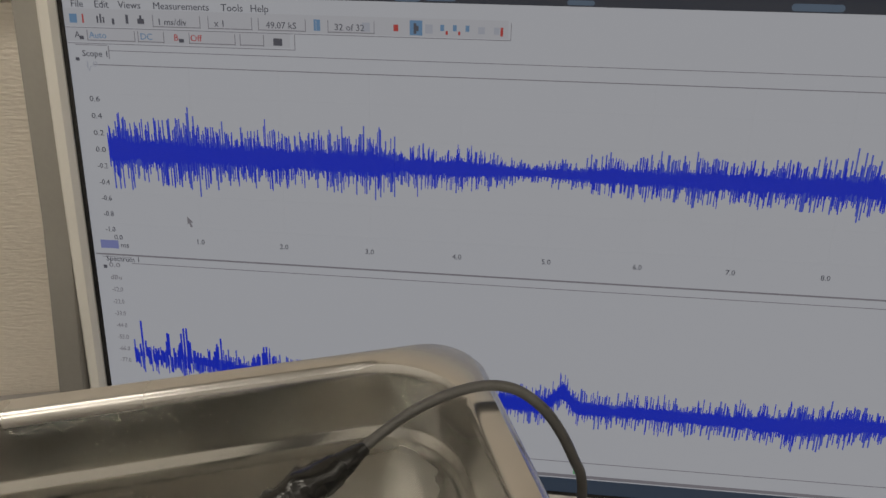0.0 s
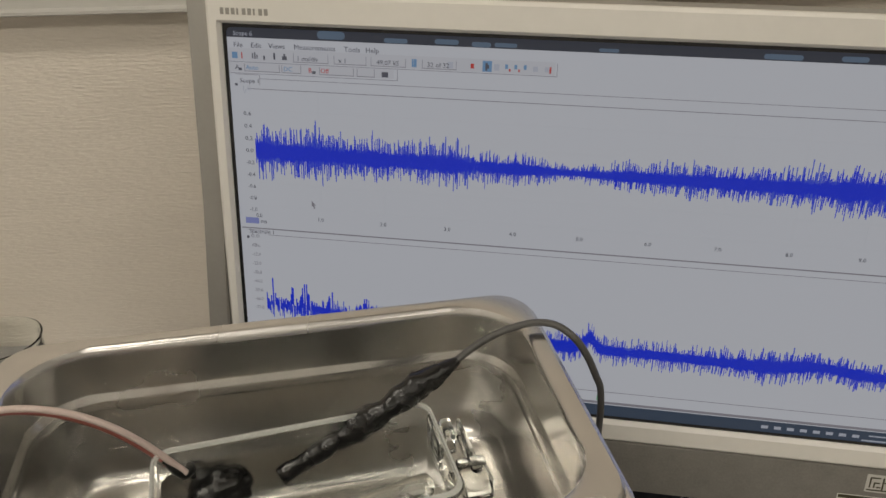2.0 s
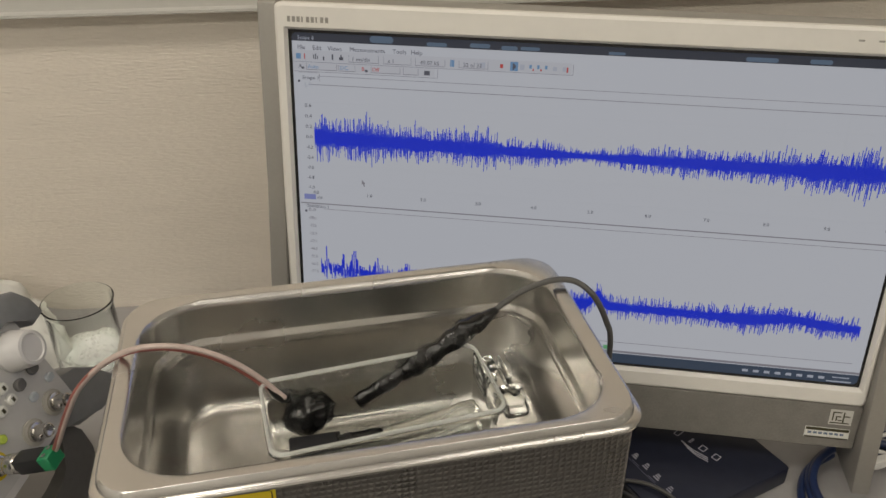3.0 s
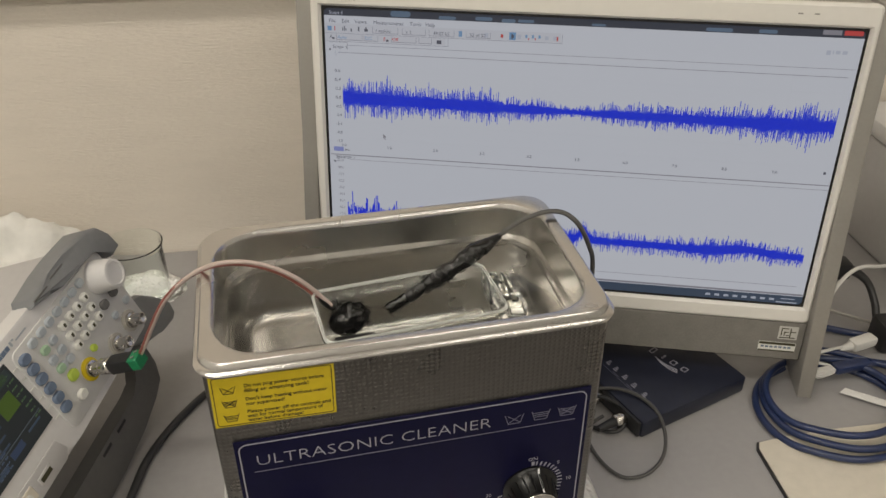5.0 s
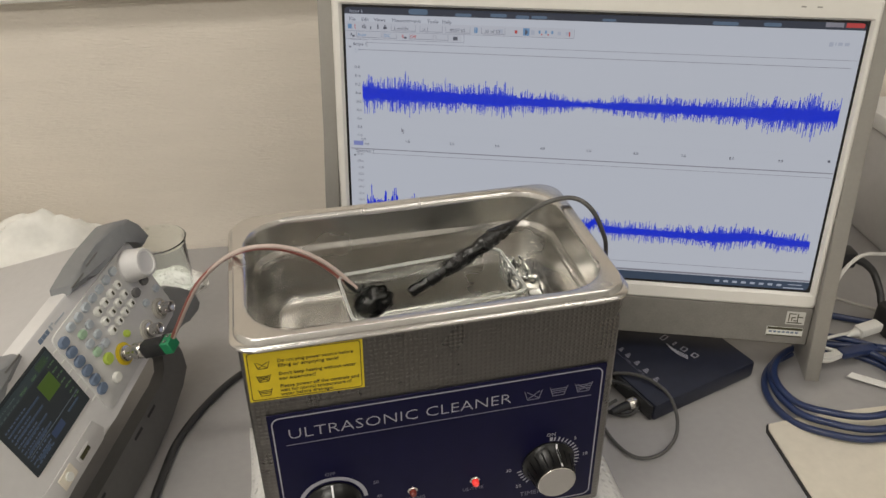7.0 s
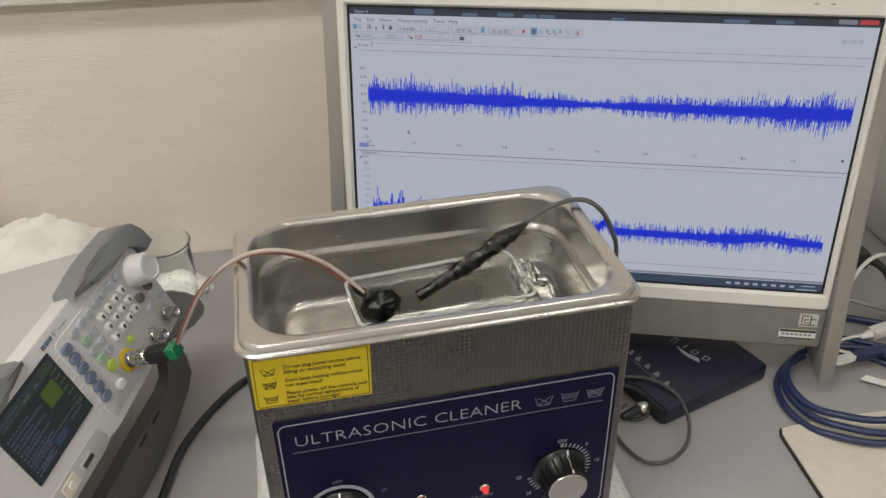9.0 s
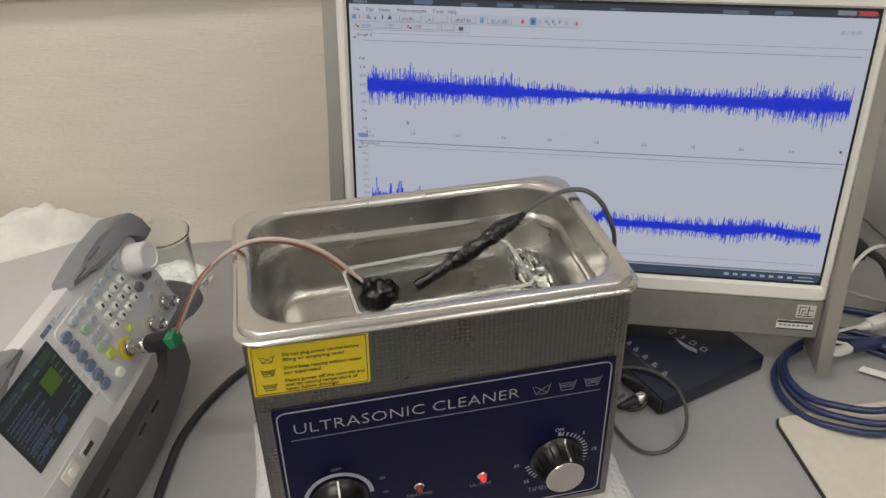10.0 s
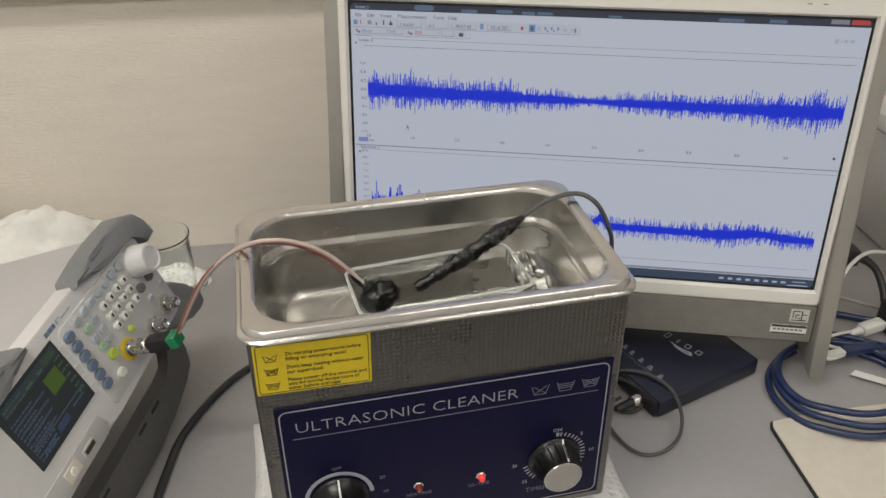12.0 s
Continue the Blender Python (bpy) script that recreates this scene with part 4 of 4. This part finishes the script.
def print_rows(name, rows, x0, x1, color):
    """Rows of fine print too small to read, as short bars."""
    bm = bmesh.new()
    dice = random.Random(5)
    for y in rows:
        x = x0
        while x < x1 - 0.002:
            w = dice.uniform(0.0010, 0.0034)
            box(x, min(x + w, x1), y, y + 0.0011, 0.0011, 0.0013, bm=bm)
            x += w + dice.uniform(0.0005, 0.0016)
    tagged(part(name, bm, glowing(name, color, 0.9), DS, "", 0), kind="stuff")


print_rows("blue_print", [0.0030 + 0.0034 * k for k in range(11)], 0.0025, 0.0270, (0.045, 0.060, 0.095))
print_rows("green_print", [0.0100 + 0.0052 * k for k in range(8)], 0.0615, 0.0690, (0.050, 0.085, 0.040))
print_rows("pale_print", [0.0445, 0.0480], 0.0050, 0.0280, (0.060, 0.075, 0.070))


def key_mesh(w, h, r, t):
    return prism(rrect(w, h, r, 3), 0.0, t, min(0.0008, t * 0.4), 1)


def keys(name, spots, w, h, r, t, material, label):
    me = finish(key_mesh(w, h, r, t))
    me.materials.append(material)
    for x, y in spots:
        part(name, me, material, GEN, label, m=pose(x, y, 0.0012))


keys("soft_key", [(0.0845, 0.0440 - 0.0098 * k) for k in range(6)], 0.0100, 0.0078, 0.0034, 0.0032, M["keyblue"], "blue soft key")
for k in range(6):
    part("soft_key_line", box(0.0725, 0.0780, 0.0436 - 0.0098 * k, 0.0444 - 0.0098 * k, 0.0, 0.0004), M["key"], GEN)
keys("digit_key", [(0.1280 + 0.0109 * i, 0.0362 - 0.0100 * j) for i in range(4) for j in range(3)], 0.0076, 0.0066, 0.0022, 0.0034, M["key"], "white digit key")
me = finish(box(-0.0011, 0.0011, -0.0016, 0.0016, 0.0, 0.0002))
me.materials.append(M["dark"])
for i in range(4):
    for j in range(3):
        part("key_print", me, M["dark"], GEN, m=pose(0.1280 + 0.0109 * i, 0.0362 - 0.0100 * j, 0.0046))
keys("function_key", [(0.1100 + 0.0112 * i, 0.0468) for i in range(6)], 0.0086, 0.0066, 0.0028, 0.0026, M["keygrey"], "grey function key")
keys("function_key", [(0.0985, 0.0468)], 0.0086, 0.0066, 0.0028, 0.0026, M["keygrey"], "grey function key")
keys("mode_key", [(0.1135, 0.0355), (0.1025, 0.0255), (0.1140, 0.0250), (0.1145, 0.0150), (0.1060, 0.0160)], 0.0080, 0.0066, 0.0026, 0.0026, M["keygrey"], "grey mode key")
keys("mode_key", [(0.1025, 0.0355), (0.1030, 0.0255 - 0.009)], 0.0080, 0.0066, 0.0026, 0.0028, M["keygreen"], "pale green mode key")
keys("output_key", [(0.1070, 0.0050)], 0.0100, 0.0086, 0.0038, 0.0030, M["glow"], "lit yellow-green output key")
keys("trigger_key", [(0.1020, -0.0108)], 0.0088, 0.0076, 0.0032, 0.0034, M["key"], "white key")
keys("arrow_key", [(0.1880, 0.0185), (0.1725, 0.0180)], 0.0086, 0.0076, 0.0030, 0.0034, M["drubber"], "dark grey arrow key")
keys("arrow_key", [(0.1945, 0.0040), (0.1750, 0.0040)], 0.0070, 0.0060, 0.0024, 0.0026, M["keygrey"], "grey blue key")
keys("lamp_key", [(0.1375, 0.0035)], 0.0062, 0.0062, 0.0030, 0.0030, M["glow"], "lit yellow key")
kn = []
for r, z, f in ((0.0140, 0.0, 0), (0.0142, 0.003, 0), (0.0135, 0.005, 1), (0.0126, 0.016, 1), (0.0116, 0.0185, 0), (0.0095, 0.0190, 0), (0.0088, 0.0180, 0), (0.0, 0.0180, 0)):
    kn.append([(r * (1 - 0.045 * f * (i % 2)) * math.cos(2 * math.pi * i / 40), r * (1 - 0.045 * f * (i % 2)) * math.sin(2 * math.pi * i / 40), z) for i in range(40)])
part("tuning_knob", loft(kn, True, False), M["light"], GEN, "large white tuning knob", 30, m=pose(0.1850, 0.0370, 0.0012))


def bnc(x, y, ring, name):
    b = part(name, lathe([(0.0, 0.0), (0.0092, 0.0), (0.0094, 0.0012), (0.0072, 0.0018), (0.0, 0.0018)], 28, cap=False), M[ring], GEN, "coaxial socket", m=pose(x, y, 0.0012))
    part("barrel", lathe([(0.0068, 0.0018), (0.0066, 0.0040), (0.0050, 0.0044), (0.0049, 0.0135), (0.0040, 0.0140), (0.0036, 0.0130), (0.0, 0.0120)], 24, cap=False), M["chrome"], b)
    part("lug", box(-0.0064, 0.0064, -0.0011, 0.0011, 0.0085, 0.0108, 0.0003, 1), M["chrome"], b)
    return b


bnc(0.1226, -0.0050, "ring", "output_socket")
bnc(0.1580, -0.0125, "tan", "output_socket")
bnc(0.1840, -0.0105, "tan", "output_socket")
us = part("usb_socket", box(0.0290, 0.0450, -0.0262, -0.0192, 0.0, 0.0016, 0.0006, 1), M["lgrey"], GEN)
part("slot", box(0.0310, 0.0430, -0.0246, -0.0210, 0.0016, 0.0019), M["dark"], us)
pb = part("power_button", box(0.0060, 0.0230, -0.0270, -0.0165, 0.0, 0.0018, 0.0006, 1), M["pad"], GEN, "cream power button plate")
part("button", lathe([(0.0035, 0.0), (0.0034, 0.0015), (0.0, 0.0018)], 16, cap=False), M["key"], pb, m=pose(0.0145, -0.0218, 0.0018))
for x0, x1, y0, y1, mk in ((0.0700, 0.0740, 0.0565, 0.0600, "keyblue"), (0.0745, 0.0790, 0.0565, 0.0600, "keyblue"), (0.0795, 0.0830, 0.0565, 0.0600, "keyblue"), (0.0850, 0.0870, 0.0565, 0.0605, "keygrey"), (0.0880, 0.0900, 0.0590, 0.0605, "keygrey"), (0.0910, 0.1040, 0.0570, 0.0582, "keygrey")):
    part("maker_mark", box(x0, x1, y0, y1, -0.0004, 0.0003), M[mk], GEN)
# rubber corners at the top, mirrored
horn = [(0.1160, 0.0640), (0.1200, 0.0700), (0.1450, 0.0735), (0.1650, 0.0745), (0.1990, 0.0735), (0.2140, 0.0660), (0.2210, 0.0550), (0.2235, 0.0400), (0.2100, 0.0385), (0.2055, 0.0460), (0.1960, 0.0590), (0.1480, 0.0615), (0.1360, 0.0595)]
for sgn in (1, -1):
    o = [(GX + sgn * (x - GX), y) for x, y in horn]
    o = o if sgn == 1 else o[::-1]
    h = part("rubber_corner", slab(o, -0.0150, 0.0060, 0.004), M["rubber"], GEN, "grey rubber corner bumper")
    for k in range(2):
        x0 = GX + sgn * (0.128 + 0.024 * k - GX)
        part("groove", box(x0 - 0.009, x0 + 0.009, 0.0670 + 0.002 * k, 0.0684 + 0.002 * k, 0.0052, 0.0064, 0.0003, 1), M["drubber"], h)
low = [(0.1850, -0.0285), (0.2035, -0.0250), (0.2180, -0.0160), (0.2400, -0.0230), (0.2550, -0.0380), (0.2665, -0.0550), (0.2640, -0.0670), (0.2560, -0.0700), (0.2350, -0.0655), (0.2130, -0.0590), (0.2000, -0.0480), (0.1850, -0.0380)]
for sgn in (1, -1):
    o = [(GX + sgn * (x - GX), y) for x, y in low]
    part("rubber_corner", slab(o if sgn == 1 else o[::-1], -0.0420, -0.0260, 0.004), M["rubber"], GEN, "grey rubber corner bumper")
# the carrying handle folded down as a stand: a flat bar with rounded bends
inn = [(0.0835, -0.0845), (0.1500, -0.0843), (0.1750, -0.0846), (0.1900, -0.0822), (0.1975, -0.0740), (0.2000, -0.0620), (0.2005, -0.0480)]
out = [(0.0835, -0.1180), (0.1200, -0.1175), (0.1600, -0.1140), (0.1950, -0.1100), (0.2130, -0.1030), (0.2210, -0.0880), (0.2200, -0.0700), (0.2170, -0.0500)]
mirror = lambda line: [(2 * GX - x, y) for x, y in line[:0:-1]]
bar = mirror(out) + out + inn[::-1] + mirror(inn)[::-1]
hd = part("handle", slab(bar, -0.0560, -0.0400, 0.005), M["drubber"], GEN, "grey carrying handle used as a stand")
for x0 in (0.023, 0.049, 0.118, 0.144):
    part("slot", box(x0 - 0.007, x0 + 0.007, -0.0905, -0.0880, -0.0410, -0.0396), M["black"], hd)

# adapter plugged into the output
AD = thing("coaxial_adapter", "black coaxial adapter with green screw terminal on the generator output", "cable adapter", GF @ pose(0.1226, -0.0050, 0.0125))
part("collar", lathe([(0.0060, 0.0), (0.0066, 0.001), (0.0066, 0.008), (0.0056, 0.0095), (0.0, 0.0095)], 24, cap=False), M["chrome"], AD, "nickel bayonet collar")
part("body", box(-0.0058, 0.0058, -0.0058, 0.0058, 0.0095, 0.0300, 0.0014), M["black"], AD)
tm = part("terminal_block", box(-0.0062, 0.0062, -0.0054, 0.0054, 0.0300, 0.0385, 0.0008, 1), M["green"], AD, "green screw terminal block")
for sx in (-0.003, 0.003):
    part("screw", lathe([(0.0016, 0.0), (0.0016, 0.0006), (0.0, 0.0008)], 12, cap=False), M["chrome"], tm, m=pose(sx, 0.0054, 0.0345, -90, 0, 0))


# ---- oscilloscope box and its plugs ----
PB = thing("oscilloscope_box", "flat navy oscilloscope box with white print on the desk", "oscilloscope", pose(0.2251, 0.0991, 0, 0, 0, 16.5))
part("housing", box(0.0, 0.130, 0.0, 0.150, 0.0012, 0.0205, 0.0025), M["box"], PB, "dark navy housing")
part("front_plate", box(-0.0030, 0.0, 0.0020, 0.148, 0.0022, 0.0195, 0.001), M["black"], PB)
for fx in (0.012, 0.118):
    for fy in (0.012, 0.138):
        part("foot", lathe([(0.004, 0.0), (0.004, 0.0012)], 12, at=(fx, fy, 0)), M["black"], PB)
part("edge_line", box(0.0190, 0.0194, 0.022, 0.110, 0.0203, 0.0207), M["fade"], PB)
for yy, ww in ((0.028, 0.0055), (0.043, 0.0060), (0.0565, 0.0055), (0.070, 0.0055), (0.081, 0.005)):
    for k in range(3):
        part("print", box(0.0235 + 0.0022 * k, 0.0235 + 0.0022 * k + 0.0012, yy - ww / 2 + 0.0012 * k, yy + ww / 2, 0.0203, 0.0207), M["ink"], PB)
for yy in (0.020, 0.040, 0.060):
    part("print", box(0.0205, 0.0211, yy, yy + 0.009, 0.0203, 0.0207), M["fade"], PB)
# the maker's mark as plain shapes
LOGO = pose(0.0794, 0.0615, 0.0206, 0, 0, -79.4)
STEP = 0.0131
for u, w, h in ((-1.0, 0.0050, 0.0095), (0.0, 0.0022, 0.0070), (0.9, 0.0060, 0.0070), (1.9, 0.0060, 0.0070)):
    part("maker_mark", outline_mesh(STEP * u - w / 2, STEP * u + w / 2, -h / 2, h / 2, 0.001, 0.0009, 0.0), M["ink"], PB, m=LOGO @ pose(0, 0, 0, -90, 0, 0))
for k in range(3):
    part("maker_swoosh", tube([(STEP * (-0.4 + 0.3 * k), -0.0065 - 0.0016 * k, 0), (STEP * (0.5 + 0.3 * k), -0.0078 - 0.0016 * k, 0), (STEP * (1.6 + 0.1 * k), -0.0062 - 0.0016 * k, 0)], 0.0005, 6, 5), M["ink"], PB, m=LOGO)


def plug(m, label):
    p = thing("coaxial_plug", label, "plug", m, "plugs on the oscilloscope box")
    part("collar", lathe([(0.0, 0), (0.0058, 0), (0.0064, 0.001), (0.0064, 0.0095), (0.0052, 0.0110), (0.0, 0.0110)], 24, cap=False), M["chrome"], p, "nickel collar")
    part("boot", lathe([(0.0046, 0.0110), (0.0042, 0.0180), (0.0028, 0.0300), (0.0, 0.0302)], 20, cap=False), M["black"], p, "black strain relief")
    part("stud", lathe([(0.0, 0), (0.0013, 0), (0.0013, 0.0012), (0.0, 0.0012)], 10, cap=False), M["chrome"], p, m=pose(0.0062, 0, 0.006, 0, 90, 0))
    return p


PBM = pose(0.2251, 0.0991, 0, 0, 0, 16.5)
plug(PBM @ pose(-0.0030, 0.022, 0.0105, 0, -90, 0), "nickel coaxial plug with a black boot")
plug(PBM @ pose(-0.0030, 0.056, 0.0105, 0, -90, 0), "nickel coaxial plug with a black boot")


def cable(name, pts, radius, material, label, category="cable", seg=10):
    return solid(name, tube(pts, radius, seg, 8), M[material], label, category, smooth=80)


cable("coaxial_cable", [(0.1987, 0.1265, 0.0095), (0.1875, 0.1233, 0.0060), (0.1771, 0.1121, 0.0040), (0.1768, 0.0893, 0.0030), (0.1834, 0.0672, 0.0030), (0.1949, 0.0566, 0.0030), (0.2137, 0.0573, 0.0040), (0.2320, 0.0689, 0.0080), (0.2429, 0.0899, 0.0140), (0.2430, 0.1117, 0.0215), (0.2320, 0.1324, 0.0245), (0.2147, 0.1465, 0.0230), (0.1930, 0.1569, 0.0150), (0.1748, 0.1560, 0.0060)], 0.0017, "greycable", "thin grey coaxial cable looped on the desk")
cable("coaxial_cable", [(0.1859, 0.1573, 0.0095), (0.1727, 0.1522, 0.0080), (0.1719, 0.1343, 0.0040), (0.1864, 0.1213, 0.0030), (0.2009, 0.1104, 0.0040), (0.2129, 0.1116, 0.0080), (0.2166, 0.1244, 0.0160), (0.2045, 0.1402, 0.0190), (0.1878, 0.1493, 0.0150), (0.1680, 0.1644, 0.0050)], 0.0019, "cable", "black coaxial cable curled beside the box")

# ---- mouse pad ----
MP = thing("mouse_pad", "worn beige mouse pad with a black rubber underside", "mouse pad", pose(0, 0, 0))
pad = [(0.3218, 0.0628), (0.3260, 0.0699), (0.3562, 0.0707), (0.4008, 0.0697), (0.4623, 0.0650), (0.5384, 0.0560), (0.5223, -0.1495), (0.3025, -0.1372)]
part("rubber_base", prism(pad, 0.0, 0.0030, 0.0), M["black"], MP, "black foam rubber base")
part("top_sheet", prism([(x + (0.0016 if x < 0.35 else 0), y - 0.0006) for x, y in pad], 0.0030, 0.0040, 0.0004, 1), M["pad"], MP, "beige top sheet")

# ---- blue cable coil ----
loop = []
for k in range(3):
    rx, ry, cx, cy, z = ((0.072, 0.066, 0.4220, 0.1130, 0.0045), (0.069, 0.064, 0.4270, 0.1170, 0.0100), (0.064, 0.056, 0.4250, 0.1210, 0.0150))[k]
    for i in range(14):
        a = radians(100 + 360 * i / 14)
        lift = 0.0045 if cy + ry * math.sin(a) < 0.085 else 0.0
        loop.append((cx + -0.0045 + rx * math.cos(a), cy -0.0228 + ry * math.sin(a), z + lift))
cable("network_cable", loop + [(0.4193, 0.1661, 0.0190), (0.4574, 0.1534, 0.0170), (0.5133, 0.1199, 0.0120), (0.5882, 0.0951, 0.0060)], 0.0034, "bluecable", "coiled dark blue cable lying on the desk", "cable", 12)
cable("network_cable", [(0.4299, 0.1898, 0.0050), (0.4454, 0.2084, 0.0060), (0.4697, 0.2096, 0.0060), (0.5120, 0.1866, 0.0050), (0.5633, 0.1602, 0.0050), (0.6384, 0.1401, 0.0050)], 0.0038, "bluecable", "dark blue cable running behind the computer foot", "cable", 12)

# ---- plugs and cables beside the computer ----
UB = thing("usb_plug", "blue and silver usb plug lying on the desk", "plug", pose(0.4436, 0.1289, 0.0190, 0, 5, 6))
part("shell", box(-0.034, -0.004, -0.0038, 0.0038, -0.0022, 0.0022, 0.0006, 1), M["whitecable"], UB, "white plug shell")
part("grip", box(-0.004, 0.040, -0.0062, 0.0062, -0.0042, 0.0042, 0.0025), M["bluecable"], UB, "blue moulded grip")
part("sleeve", tube([(0.040, 0, 0), (0.070, -0.004, -0.006), (0.120, -0.012, -0.018)], [0.0042, 0.0040, 0.0036], 10, 6), M["bluecable"], UB, smooth=80)
WB = thing("white_plug", "white cable plug with a small square housing", "plug", pose(0.4914, 0.1587, 0.0185, 0, 0, 10))
part("housing", box(-0.012, 0.018, -0.0065, 0.0065, -0.0055, 0.0055, 0.0025), M["whitecable"], WB)
part("neck", tube([(-0.013, 0, 0), (-0.020, 0, 0), (-0.028, -0.001, 0)], [0.0050, 0.0036, 0.0020], 10, 5), M["whitecable"], WB, smooth=80)
cable("white_cable", [(0.6070, 0.2128, 0.0654), (0.5489, 0.1954, 0.0856), (0.5071, 0.1808, 0.0966), (0.4679, 0.1638, 0.1129), (0.4422, 0.1511, 0.1161), (0.4204, 0.1387, 0.1078), (0.4083, 0.1291, 0.0832), (0.4024, 0.1228, 0.0582), (0.4013, 0.1202, 0.0425), (0.4082, 0.1217, 0.0260), (0.4182, 0.1219, 0.0190), (0.4338, 0.1256, 0.0165), (0.4406, 0.1271, 0.0177)], 0.0019, "whitecable", "white cable hanging beside the computer")
cable("white_cable", [(0.4691, 0.1555, 0.0200), (0.4476, 0.1483, 0.0260), (0.4222, 0.1413, 0.0300), (0.4162, 0.1388, 0.0280), (0.4276, 0.1359, 0.0230), (0.4428, 0.1328, 0.0180)], 0.0017, "whitecable", "thin white cable leading to the white plug")
cable("grey_cable", [(0.4670, 0.2416, 0.0300), (0.4853, 0.2253, 0.0200), (0.5178, 0.2030, 0.0140), (0.5555, 0.1902, 0.0060), (0.6313, 0.1797, 0.0030)], 0.0017, "tan", "thin grey cable behind the computer")
BK = thing("power_plug", "black power plug with its cable behind the computer", "plug", pose(0.4959, 0.2295, 0.0640, 0, 0, -8))
part("body", box(-0.030, 0.016, -0.010, 0.010, -0.010, 0.010, 0.003), M["black"], BK)
part("lead", tube([(0.014, 0, 0), (0.028, -0.006, -0.006), (0.038, -0.012, -0.016), (0.041, -0.026, -0.030), (0.042, -0.040, -0.044), (0.060, -0.055, -0.050)], [0.006, 0.0045, 0.004, 0.004, 0.004, 0.004], 10, 8), M["cable"], BK, smooth=80)
part("coupler", box(0.030, 0.090, -0.072, -0.040, -0.0635, -0.030, 0.006), M["black"], BK, "black coupler block")
solid("paper_sheet", prism([(0.4386, 0.1105), (0.4475, 0.1148), (0.5191, 0.0515), (0.5093, 0.0473)], 0.0042, 0.0050), M["paper"], "strip of white paper beside the blue cable", "paper")

# ---- far end of the desk ----
CB = thing("storage_box", "pale grey plastic box beside the computer", "box", pose(0.790, 0.330, 0, 0, 0, -5))
part("body", box(-0.16, 0.20, -0.085, 0.085, 0.0, 0.135, 0.006), M["lgrey"], CB)
part("lid", box(-0.165, 0.205, -0.090, 0.090, 0.1352, 0.158, 0.006), M["light"], CB, "white lid")
solid("black_bag", lathe([(0.0, 0.0), (0.075, 0.002), (0.090, 0.030), (0.085, 0.070), (0.060, 0.105), (0.0, 0.115)], 28, at=(0.690, 0.200, 0.0), cap=False), M["black"], "rounded black pouch at the far end of the desk", "pouch")

# ---- power cable on the desk ----
cable("power_cable", [(-0.1285, 0.2724, 0.0040), (-0.1599, 0.2513, 0.0042), (-0.1830, 0.2254, 0.0042), (-0.2021, 0.1962, 0.0042), (-0.2159, 0.1667, 0.0042), (-0.2236, 0.1369, 0.0042), (-0.2312, 0.1000, 0.0042), (-0.2359, 0.0521, 0.0042), (-0.2409, -0.0275, 0.0042), (-0.2573, -0.1155, 0.0042)], 0.0036, "cable", "black power cable curving across the desk")

# ---- beaker with tissue ----
BX, BYY = -0.2365, 0.4180
BEAK = thing("beaker", "small clear glass beaker standing on crumpled tissue", "beaker", pose(BX, BYY, 0.010) @ Matrix.Scale(1.10, 4))
bk = part("glass", lathe([(0.0, 0.0), (0.0265, 0.0), (0.0285, 0.0020), (0.0285, 0.0580), (0.0297, 0.0625), (0.0301, 0.0640), (0.0291, 0.0645), (0.0277, 0.0610), (0.0274, 0.0040), (0.0260, 0.0020), (0.0, 0.0016)], 40, cap=False), M["beaker"], BEAK, smooth=50)
bk.visible_shadow = False


def crumple(cx, cy, rx, ry, h, seed, bumps=0.35):
    """A heap of crumpled soft sheet on the desk."""
    bm = bmesh.new()
    bmesh.ops.create_icosphere(bm, subdivisions=5, radius=1.0)
    for v in bm.verts:
        p = v.co.copy()
        k = 1 + bumps * noise.noise(p * 1.7 + Vector((seed, 0, 0))) + bumps * 0.45 * abs(noise.noise(p * 4.1 + Vector((0, seed, 0)))) + 0.05 * noise.noise(p * 11)
        z = max(0.0, p.z) * h * k
        v.co = Vector((cx + p.x * rx * k, cy + p.y * ry * k, z if p.z > 0 else 0.0004 * (1 + p.z)))
    return bm


solid("tissue", crumple(-0.2330, 0.4400, 0.040, 0.030, 0.0150, 3.0, 0.25), M["paper"], "crumpled white tissue under the beaker", "tissue", smooth=70)
solid("plastic_bag", crumple(-0.3680, 0.4500, 0.096, 0.044, 0.103, 7.0, 0.22), M["cloth"], "crumpled white plastic bag behind the generator", "bag", smooth=70)
solid("plastic_bag", crumple(-0.4900, 0.4680, 0.078, 0.036, 0.132, 12.0, 0.25), M["cloth"], "crumpled white plastic bag against the wall", "bag", smooth=70)
